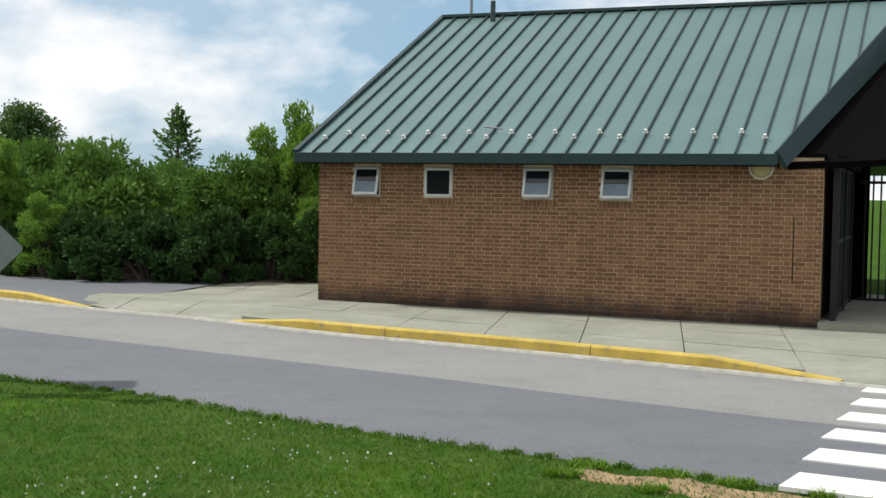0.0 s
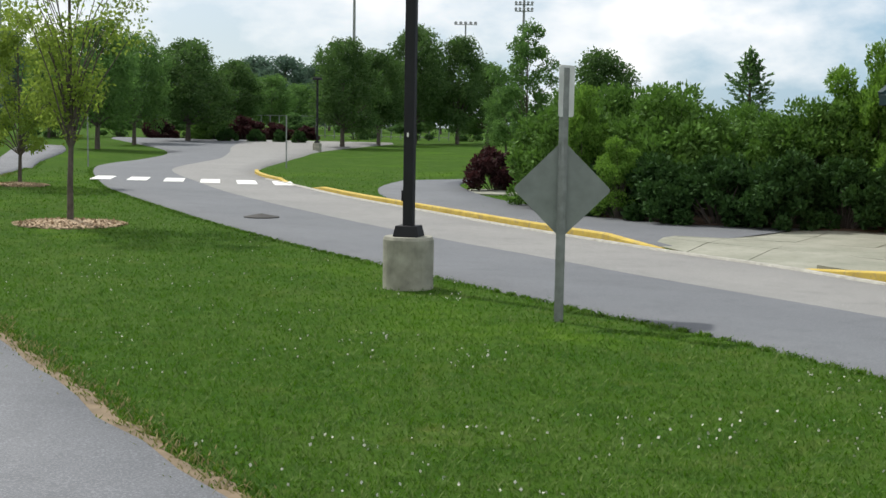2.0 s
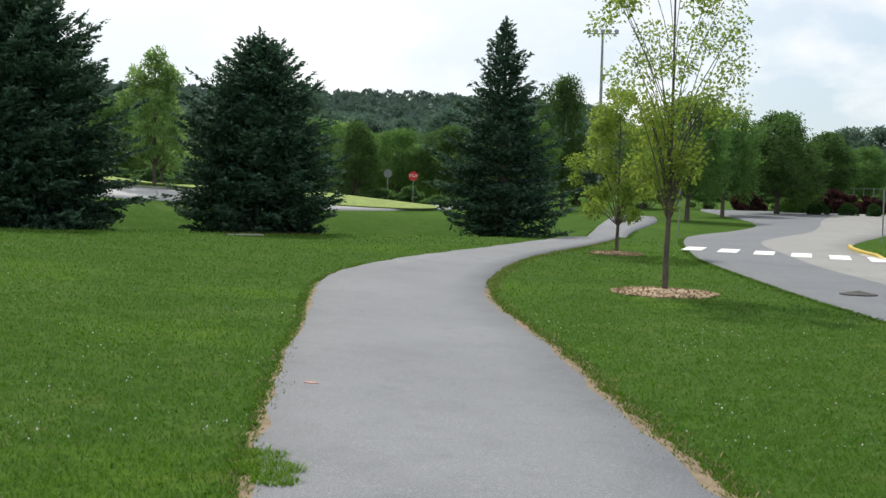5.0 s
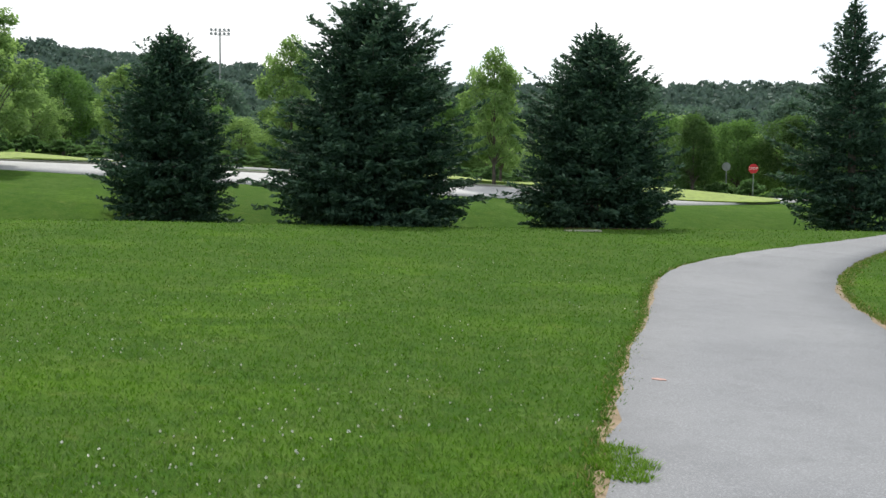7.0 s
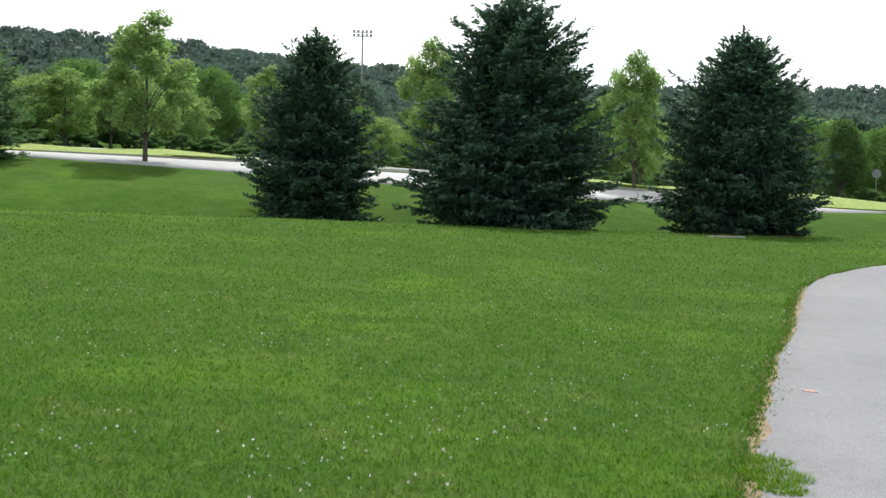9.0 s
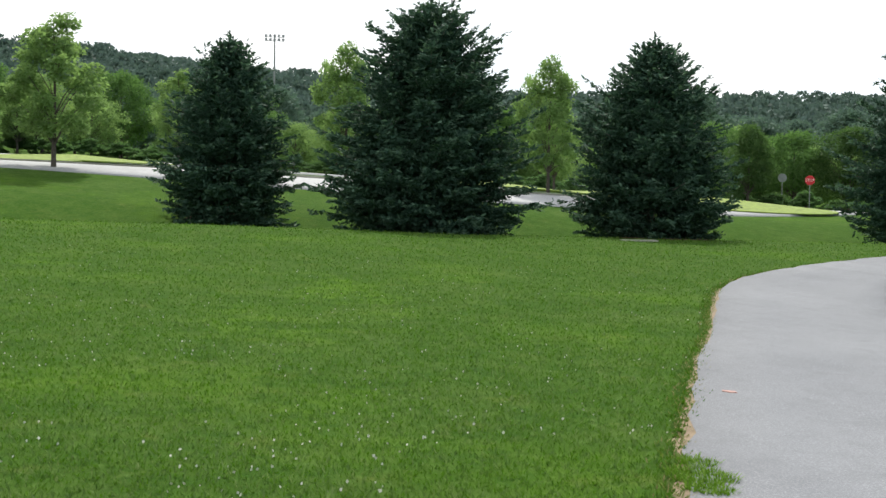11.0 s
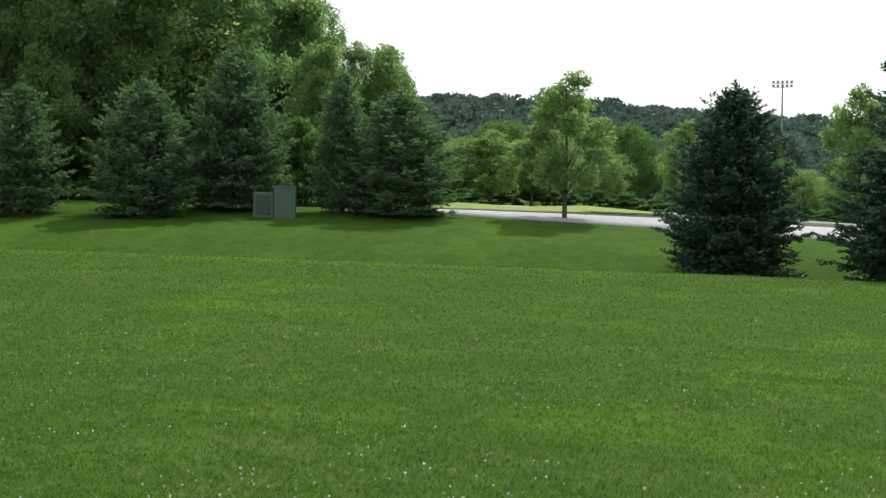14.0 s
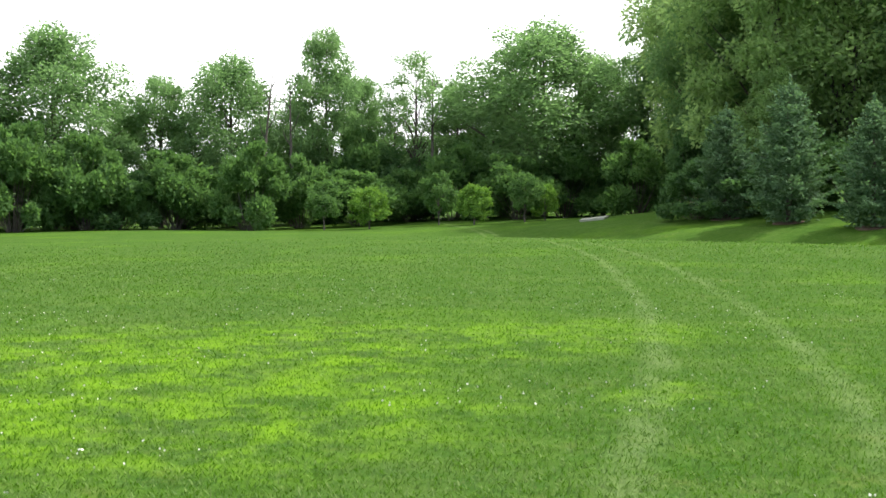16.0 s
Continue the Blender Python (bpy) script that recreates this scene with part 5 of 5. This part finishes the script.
for i in range(26):
    b = 51 + 49 * i / 25 + rng.uniform(-0.5, 0.5)
    put((park, lot, lot)[i % 3], *bearing(b, rng.uniform(92, 116)), 77 * i, rng.uniform(0.8, 1.1), rng.uniform(0.68, 0.92))
slim = broadleaf("park_tree", 7.4, 4.0, 0.9, 44, 12000, 0.15, M_LEAF, "slim airy tree behind the shrubs", 0.08, 0.6, "oval")
put(slim, *bearing(22.4, 62), 0, first=True)
cone = spruce("cypress_tree", 4.4, 2.2, M_LEAF_DARK, M_LEAF, 0.15, "dark pointed evergreen behind the shrubs", 0.05, 0.6, -0.5, "", 0.4)
put(cone, *bearing(12.3, 40), 0, first=True)

# shrubs beside the building
bush = shrub("shrub", 4.4, 3.4, 3.0, 26000, 0.12, M_SHRUB, "large rounded green shrub beside the building", "shrubs beside the building", 46)
bright = shrub("shrub", 2.4, 2.2, 3.3, 15000, 0.10, M_LEAF_BRIGHT, "tall bright green shrub with upright shoots", "shrubs beside the building", 36)
yew = shrub("shrub", 2.8, 1.7, 1.6, 13000, 0.12, M_YEW, "low dark evergreen shrub beside the pavement", "shrubs beside the building", 44)
red = shrub("shrub", 2.2, 2.0, 1.5, 9000, 0.11, M_PURPLE, "dark purple-leaved shrub on a gravel bed", "purple shrubs", 14)
firsts = set()
for src, b, d, s, sz in ((bush, 20.4, 30.2, 0.9, 1.05), (bush, 15.6, 29.0, 1.12, 1.06), (bush, 9.6, 28.6, 0.95, 0.95), (bush, 12.6, 31.2, 0.8, 0.92), (bush, 5.0, 30.4, 0.9, 1.0), (bush, 18.2, 33.0, 0.9, 1.1),
                         (bright, 7.9, 29.2, 0.9, 1.12), (bright, 6.6, 28.8, 0.8, 1.16), (bright, 5.2, 28.6, 0.8, 1.05), (bright, 19.8, 28.6, 0.7, 0.86), (bright, 18.0, 26.9, 0.6, 0.52), (bright, 6.2, 27.2, 0.55, 0.52),
                         (yew, 16.2, 26.4, 0.9, 0.98), (yew, 13.4, 25.9, 1.0, 1.0), (yew, 10.6, 25.8, 1.0, 1.08), (yew, 8.0, 26.2, 0.95, 1.0), (yew, 5.4, 26.8, 0.95, 1.05), (yew, 18.2, 27.6, 0.8, 0.9),
                         (red, 23.7, 37.6, 1.0, 1.02), (red, 22.3, 38.6, 0.9, 1.0), (red, 35.6, 112, 2.0, 1.6), (red, 34.0, 116, 1.6, 1.2), (red, 39.4, 116, 1.7, 1.4), (red, 32.6, 118, 1.2, 1.0),
                         (bush, 37.0, 112, 1.3, 0.85), (yew, 36.3, 106, 0.8, 0.8), (yew, 35.0, 105, 0.8, 0.8), (yew, 33.9, 104, 0.8, 0.8), (yew, 33.0, 102, 0.7, 0.8)):
    put(src, *bearing(b, d), 41 * b, s, sz, first=src.name not in firsts)
    firsts.add(src.name)
tagged(ribbon("planting_bed", [bearing(3, 26.0), bearing(9, 25.6), bearing(15, 25.7), bearing(19, 27.2), bearing(21, 28.5)], [bearing(3, 33), bearing(9, 33), bearing(15, 34), bearing(19, 33), bearing(22, 31)], M_MULCH, 0.03, 30, 4, 0.1), "dark mulch bed under the shrubs", "mulch", kind="structure")
tagged(disc("gravel_bed", *bearing(23.3, 37.2), 1.6, M_CONC, 0.08), "pale gravel bed under the purple shrub", "gravel", kind="structure")

# the wood to the south, row behind row
tall_a = broadleaf("woodland_tree", 16.0, 10.5, 3.0, 64, 34000, 0.25, M_WOOD, "tall dark woodland tree at the field edge", 0.24, 0.25, "oval")
tall_b = broadleaf("woodland_tree", 16.0, 9.5, 2.5, 58, 29000, 0.25, M_WOOD, "tall green woodland tree at the field edge", 0.22, 0.5, "oval")
tall_c = broadleaf("woodland_tree", 17.0, 8.0, 5.0, 46, 10000, 0.22, M_WOOD, "tall thin-crowned woodland tree at the field edge", 0.2, 0.8, "oval")
tall_lit = broadleaf("woodland_tree", 16.0, 10.0, 2.6, 66, 32000, 0.25, M_WOOD_LIT, "tall woodland tree in sun-brightened leaf colour at the field edge", 0.24, 0.3, "oval")
wood_shrub = shrub("woodland_shrub", 5.5, 4.5, 4.6, 12000, 0.24, M_LEAF, "leafy undergrowth at the wood edge", "woodland undergrowth", 20)
wood_dark = shrub("woodland_shrub", 6.0, 5.0, 5.0, 11000, 0.26, M_LEAF_DARK, "dark undergrowth in the wood, and as shade under car park trees", "woodland undergrowth", 20)
WOOD_TOP = [(93, 9), (96, 11), (99, 14), (104, 18), (112, 20), (122, 20), (130, 19), (132.3, 17), (133.6, 12), (135, 14), (137.5, 15.5), (140, 13.5), (141.2, 11.3), (143, 11.8), (145.8, 12.2), (147.2, 16), (148.4, 15.5), (149.3, 9.5), (150.2, 11), (152.4, 12.6), (155, 11.8), (157.2, 10.7), (158.4, 12.8), (160, 15), (163, 14.5), (170, 14), (180, 14)]


def wood_height(b):
    return float(np.interp(b, [p[0] for p in WOOD_TOP], [p[1] for p in WOOD_TOP]))


far_tree = broadleaf("woodland_tree", 16.0, 13.0, 2.0, 40, 7000, 0.62, M_LEAF_HAZE, "distant woodland tree on the hill", 0.25, 0.0, "oval")
far_light = broadleaf("woodland_tree", 16.0, 12.0, 2.0, 40, 7000, 0.60, M_LEAF_HAZE, "distant green woodland tree on the hill", 0.25, 0.0, "oval")
put(far_tree, *bearing(60, 240), 0, first=True)
put(far_light, *bearing(70, 230), 0, first=True)
started = set()
for row, (d0, d1, step) in enumerate(((74, 80, 3.0), (84, 90, 2.9), (95, 103, 3.6))):
    b = 105.5 - row * 0.8
    while b < 131 - row:
        d = rng.uniform(d0, d1) - (4 if 100 < b < 130 else 0)
        src = (tall_lit, tall_lit, tall_b)[int(rng.integers(0, 3))]
        h = wood_height(b) * (0.9 if row == 0 else 0.98) * rng.uniform(0.93, 1.04)
        x, y = bearing(b, d)
        put(src, x, y, rng.uniform(0, 360), max(0.55, h / 16 * rng.uniform(0.9, 1.1)), h / 16, first=src.name not in started)
        started.add(src.name)
        b += step * rng.uniform(0.8, 1.2)
for src, b, d, h, w in ((tall_a, 103.6, 80, 16.5, 8.6), (tall_b, 101.6, 78, 13.8, 6.2), (tall_b, 99.4, 77, 10.6, 5.6), (tall_a, 97.4, 80, 9.0, 5.2), (tall_b, 101.8, 90, 15.5, 8.0),
                        (tall_b, 131.6, 92, 16.5, 9.0), (tall_a, 134.6, 96, 11.6, 7.0), (tall_a, 137.4, 92, 13.6, 13.6), (tall_b, 139.4, 98, 11.4, 8.0), (tall_b, 141.4, 97, 10.8, 5.6), (tall_c, 143.4, 95, 12.6, 5.6), (tall_c, 144.4, 96, 12.0, 5.0),
                        (tall_b, 147.6, 94, 14.8, 6.8), (tall_b, 145.9, 99, 11.5, 5.5), (tall_b, 149.3, 98, 9.2, 6.0), (tall_a, 152.0, 94, 12.2, 9.0), (tall_b, 155.2, 94, 11.4, 6.8), (tall_b, 157.2, 100, 10.0, 6.0),
                        (tall_a, 159.9, 94, 13.9, 11.0), (tall_b, 164.4, 94, 14.0, 11.5), (tall_a, 169.5, 95, 14.0, 11.0), (tall_b, 175.0, 95, 14.0, 11.0)):
    h0, w0 = {tall_a: (16.0, 10.5), tall_b: (16.0, 9.5), tall_c: (17.0, 8.0)}[src]
    grown = (1.3, 1.05) if b > 131 else (1.05, 1.0)
    put(src, *bearing(b, d), 73 * b, w / w0 * grown[0], h / h0 * grown[1], first=src.name not in started)
    started.add(src.name)
b = 97
while b < 178:
    for row in range(2):
        d = (66 if b < 131 else 87) + row * 7 + rng.uniform(-2, 3)
        src = wood_shrub if rng.uniform() < ((0.55 if b < 131 else 0.6) if row == 0 else 0.2) else wood_dark
        put(src, *bearing(b + rng.uniform(-0.5, 0.5), d), rng.uniform(0, 360), rng.uniform(0.75, 1.15) * (1.2 if b > 131 else 1.0), rng.uniform(0.7, 1.2) * (1.25 if row else 1.0) * (1.1 if b > 131 else 1.0), first=src.name not in started)
        started.add(src.name)
    b += 2.6
for i in range(20):
    put(wood_dark, *bearing(131.5 + i * 2.35, rng.uniform(103, 112)), 61 * i, rng.uniform(1.0, 1.3), rng.uniform(1.5, 2.0))
lime = broadleaf("woodland_tree", 9.0, 6.0, 2.0, 36, 16000, 0.22, M_LEAF_LIGHT, "sunlit yellow-green tree at the wood edge", 0.14, 0.2, "round")
put(lime, *bearing(113.2, 68), 0, 1.0, 1.05, first=True)
for b, d, s, sz in ((116.0, 69, 0.9, 1.1), (110.5, 70, 0.8, 1.0), (101.0, 68, 0.9, 0.95), (98.0, 72, 0.9, 1.0), (127.0, 68, 0.8, 0.8)):
    put(lime, *bearing(b, d), 90 * b, s, sz)
for b, d, s, sz in ((151.2, 82, 1.05, 1.3), (154.6, 85, 1.1, 1.2), (158.4, 85, 1.3, 1.45), (161.6, 84, 1.2, 1.6), (165, 85, 1.3, 1.5)):
    put(wood_shrub, *bearing(b, d), 77 * b, s, sz)
sap = broadleaf("small_tree", 2.7, 2.9, 0.5, 20, 5000, 0.17, M_LEAF_BRIGHT, "small round bright green tree at the field edge", 0.06, 0.2, "round", "small trees at the field edge")
put(sap, *bearing(145.57, 80), 0, 1.0, 1.02, first=True)
for b, d, s, sz in ((140.64, 80, 0.9, 0.95), (137.3, 81.5, 0.72, 0.86)):
    put(sap, *bearing(b, d), 60 * b, s, sz)
sap_dark = broadleaf("small_tree", 3.2, 2.7, 0.8, 22, 5000, 0.16, M_LEAF, "small mid-green tree on a thin stem at the field edge", 0.05, 0.3, "round", "small trees at the field edge")
put(sap_dark, *bearing(138.26, 80), 0, 1.0, 1.03, first=True)
for b, d, s, sz in ((142.3, 82, 0.95, 1.1), (147.7, 80.5, 1.0, 1.0)):
    put(sap_dark, *bearing(b, d), 60 * b, s, sz)


def dead_tree(b, d, height, lean):
    """A bare grey stem with a few broken limbs."""
    ob = empty("dead_tree", pose(*bearing(b, d), gz(*bearing(b, d)), 0, 0, 0), "bare grey dead tree standing in the wood", "tree", "dead trees in the wood")
    part("trunk", tube([(0, 0, -0.2), (lean * 0.3, 0, height * 0.5), (lean, 0.1, height)], [0.16, 0.11, 0.02], 7), M_BARK, ob)
    for i in range(5):
        f = 0.55 + 0.085 * i
        x0, a = lean * f, 2.1 * i
        part("limb", tube([(x0, 0, height * f), (x0 + 0.5 * math.cos(a), 0.5 * math.sin(a), height * f + 0.7), (x0 + 0.75 * math.cos(a), 0.75 * math.sin(a), height * f + 1.7 - 0.15 * i)], [0.05, 0.03, 0.008], 5), M_BARK, ob)


dead_tree(150.6, 90, 11.6, -0.9)
dead_tree(149.2, 91, 10.9, 0.25)
dead_tree(142.6, 93, 11.0, 0.1)

# wooded hill to the west and far woods
for row, (d0, hh) in enumerate(((132, 9.5), (160, 12.5), (245, 20), (290, 20))):
    b = 25 + row * 0.7
    while b < (104 if row < 2 else 51):
        if b > 47 or row > 1:
            h = hh * rng.uniform(0.85, 1.15) * (0.75 if b < 50 else 0.92 - 0.14 * ease(62, 78, b))
            put((far_tree, far_light, far_tree)[int(rng.integers(0, 3))], *bearing(b, d0 + rng.uniform(-8, 8)), rng.uniform(0, 360), h / 16 * 1.1, h / 16 * 0.9)
        b += (2.4, 2.0, 1.4, 1.2)[row] * rng.uniform(0.8, 1.2)


def hill_woods():
    """Closed canopy of the far hill: crown beside crown up the slope."""
    cs, ax = [], []
    for r in np.linspace(300, 640, 15):
        n = int(66 * r / 4.6 * math.pi / 180 * 1.0)
        for b in np.linspace(46, 112, n):
            q, bb = r + rng.uniform(-11, 11), b + rng.uniform(-0.3, 0.3)
            x, y = bearing(bb, q)
            w, h = rng.uniform(3.0, 5.2), rng.uniform(8.5, 13.0)
            m = 120
            d = rng.normal(0, 1, (m, 3))
            d /= np.linalg.norm(d, axis=1, keepdims=True)
            d[:, 2] = np.abs(d[:, 2]) * 1.0 - 0.15
            p = np.array([x, y, gz(x, y) + h - w]) + d * w * rng.uniform(0.8, 1.08, (m, 1))
            p[::2, 2] -= rng.uniform(0, h - w, len(p[::2]))  # boughs down to the ground
            cs.append(p)
            ax.append(d)
    # canopy colour includes the haze over the hill
    me = quads_mesh("hill_woods", leaf_quads(np.concatenate(cs), np.concatenate(ax), 1.9, 0.0, 0.7), M_HILL_HAZE)
    tagged(new("hill_woods", me), "dark closed woodland over the far hill", "woodland", kind="stuff")


hill_woods()
for i in range(30):
    put(wood_dark, *bearing(25 + i * 2.7, rng.uniform(122, 130)), 37 * i, 0.9, 0.7)
# added low dark shrubs standing in for the shaded band under the car park trees
for i in range(34):
    put(wood_dark, *bearing(50.5 + i * 1.5, rng.uniform(88, 93)), 53 * i, rng.uniform(0.5, 0.7), rng.uniform(0.26, 0.42))

# ---------------------------------------------------------------- grass
def inside(px, py, poly):
    poly = np.array(poly)
    res = np.zeros(len(px), bool)
    j = len(poly) - 1
    for i in range(len(poly)):
        xi, yi, xj, yj = *poly[i], *poly[j]
        c = ((yi > py) != (yj > py)) & (px < (xj - xi) * (py - yi) / (yj - yi + 1e-12) + xi)
        res ^= c
        j = i
    return res


PATH_POLY = np.concatenate([np.array(widen(PATH_L, PATH_R, 0.05)), np.array(widen(PATH_R, PATH_L, 0.10))[::-1]])
ROAD_POLY = np.concatenate([even(ROAD_NEAR, 90), even(ROAD_FAR, 90)[::-1]])
PAVE_POLY = np.concatenate([even(PAVE_FRONT, 20), even(PAVE_BACK, 20)[::-1]])


def keep_lawn(x, y):
    keep = ~(inside(x, y, PATH_POLY) | inside(x, y, ROAD_POLY) | inside(x, y, PAVE_POLY))
    return keep & ~((y > 16) & (x > -9))


def blades(x, y, h, w):
    """Leaning blades of grass as narrow rhombs."""
    n = len(x)
    a = rng.uniform(0, 2 * math.pi, n)
    lean = rng.uniform(0.2, 0.9, n)
    hh = h * rng.uniform(0.5, 1.35, n)
    base = np.stack([x, y, zt(x, y) - 0.005], 1)
    d = np.stack([np.cos(a) * lean, np.sin(a) * lean, np.ones(n)], 1)
    side = np.stack([-np.sin(a), np.cos(a), np.zeros(n)], 1) * (w * rng.uniform(0.6, 1.3, n))[:, None]
    mid = base + d * (hh * 0.45)[:, None]
    tip = base + d * hh[:, None] * np.array([1.35, 1.35, 0.9])
    return np.stack([base, mid + side, tip, mid - side], 1)


def grass_stuff():
    n = 680000
    q = rng.uniform(0, 1, n)
    r = 4.0 * (62.0 / 4.0) ** q  # even in the logarithm of the distance
    b = np.radians(rng.uniform(-26, 170, n))
    x, y = -r * np.sin(b), r * np.cos(b)
    k = keep_lawn(x, y) & (rng.uniform(0, 1, n) > ease(26, 62, r)) & (x > -37.2)
    x, y, r = x[k], y[k], r[k]
    ob = new("grass_blades", quads_mesh("grass_blades", blades(x, y, 0.030 + 0.0007 * r, 0.0022 + 0.00033 * r), M_BLADE))
    tagged(ob, "short mown grass blades on the lawn", "grass", kind="stuff")


grass_stuff()


def fringe(line, n, spread, lo, hi):
    """Blades that hang over the edge of the asphalt."""
    q = even(line, 500)
    i = rng.integers(int(lo * 500), int(hi * 500), n)
    px, py = q[i, 0], q[i, 1]
    f = np.array([noise.noise((a * 1.3, c * 1.3, 2.0)) + 0.7 * noise.noise((a * 5, c * 5, 5.0)) for a, c in zip(px, py)])
    x, y = px + rng.normal(0, spread, n) * (1 + f), py + rng.normal(0, spread, n) * (1 + f)
    return blades(x, y, 0.045, 0.004 + 0.0003 * np.hypot(x, y))


tagged(new("grass_fringe", quads_mesh("grass_fringe", np.concatenate([fringe(ROAD_NEAR, 22000, 0.055, 0.12, 0.62), fringe(widen(PATH_L, PATH_R, 0.06), 11000, 0.05, 0.2, 0.75), fringe(widen(PATH_R, PATH_L, 0.16), 12000, 0.05, 0.2, 0.75)]), M_BLADE)),
       "uneven grass fringe along the asphalt edges", "grass", kind="stuff")
M_DRY = blade_material("dry_blade", (0.16, 0.13, 0.06), (0.24, 0.19, 0.09), (0.32, 0.26, 0.14), False)
tagged(new("dry_grass", quads_mesh("dry_grass", np.concatenate([fringe(widen(PATH_R, PATH_L, 0.11), 9000, 0.07, 0.2, 0.6), fringe(widen(PATH_L, PATH_R, 0.04), 3500, 0.05, 0.2, 0.6)]), M_DRY)),
       "dry straw-coloured grass along the walkway edge", "grass", kind="stuff")
M_ORANGE = plain("orange_paint", (0.33, 0.20, 0.175), 0.9, 0.0, 0.3, 30.0)


def paint_mark(x, y, w, d, turn):
    pts = []
    for k in range(14):
        a = 2 * math.pi * k / 14
        q = 1 + 0.35 * math.sin(3 * a + x) * math.sin(2 * a + y)
        px, py = w * q * math.cos(a), d * q * math.sin(a)
        t = radians(turn)
        X, Y = x + px * math.cos(t) - py * math.sin(t), y + px * math.sin(t) + py * math.cos(t)
        pts.append((X, Y, gz(X, Y) + 0.031))
    low = [(p[0], p[1], p[2] - 0.01) for p in pts]
    return tagged(mesh_ob("paint_mark", pts + low, [tuple(range(14))] + [(k, k + 14, (k + 1) % 14 + 14, (k + 1) % 14) for k in range(14)], M_ORANGE), "faded orange spray mark on the walkway", "paint mark", kind="structure")


paint_mark(-9.35, 5.55, 0.07, 0.045, 30)


M_TUFT = blade_material("tuft_blade", (0.08, 0.16, 0.012), (0.12, 0.22, 0.02), (0.17, 0.27, 0.04), False)


def edge_tuft(x, y, r, n):
    a, q = rng.uniform(0, 2 * math.pi, n), np.sqrt(rng.uniform(0, 1, n)) * r
    px, py = x + q * np.cos(a), y + q * np.sin(a) * 0.8
    tagged(new("grass_tuft", quads_mesh("grass_tuft", blades(px, py, 0.055, 0.0045), M_TUFT)), "ragged tuft of grass growing over the walkway edge", "grass", kind="stuff")


edge_tuft(-6.55, 3.62, 0.24, 1500)
edge_tuft(-6.25, 3.5, 0.16, 700)
edge_tuft(-6.9, 3.8, 0.14, 500)
for tx, ty, tr in ((1.0, 8.36, 0.15), (1.5, 8.1, 0.13), (1.85, 7.86, 0.12), (2.3, 7.55, 0.08), (1.3, 7.66, 0.1), (0.8, 8.1, 0.12)):
    edge_tuft(tx, ty, tr, 330)

def far_fence():
    fc = empty("chain_link_fence", Matrix(), "far grey chain-link fence beyond the road", "fence")
    q = even([bearing(26, 128), bearing(31, 130), bearing(36, 134)], 24)
    for i in range(24):
        x, y = q[i]
        part("post", tube([(x, y, gz(x, y) - 0.2), (x, y, gz(x, y) + 2.4)], [0.06, 0.06], 6), M_STEEL, fc)
    for zz in (0.3, 1.3, 2.35):
        part("rail", tube([(x, y, gz(x, y) + zz) for x, y in q], [0.035] * 24, 5), M_STEEL, fc)


far_fence()


def clover():
    n = 6500
    r = 4.5 * (26 / 4.5) ** rng.uniform(0, 1, n)
    b = np.radians(rng.uniform(-26, 170, n))
    x, y = -r * np.sin(b), r * np.cos(b)
    f = np.array([noise.noise((a * 0.5, c * 0.5, 1.2)) for a, c in zip(x, y)])
    k = keep_lawn(x, y) & (f > -0.05)
    x, y = x[k], y[k]
    c = np.stack([x, y, zt(x, y) + 0.05], 1)
    up = np.tile([0, 0, 1.0], (len(x), 1))
    a = leaf_quads(c, up, 0.019, 0.0, 0.9)
    d = leaf_quads(c, up, 0.019, 0.0, 0.9)
    ob = new("clover_flowers", quads_mesh("clover_flowers", np.concatenate([a, d]), plain("clover_white", (0.55, 0.56, 0.50), 0.8)))
    tagged(ob, "small white clover flowers scattered in the lawn", "flowers", kind="stuff")


clover()
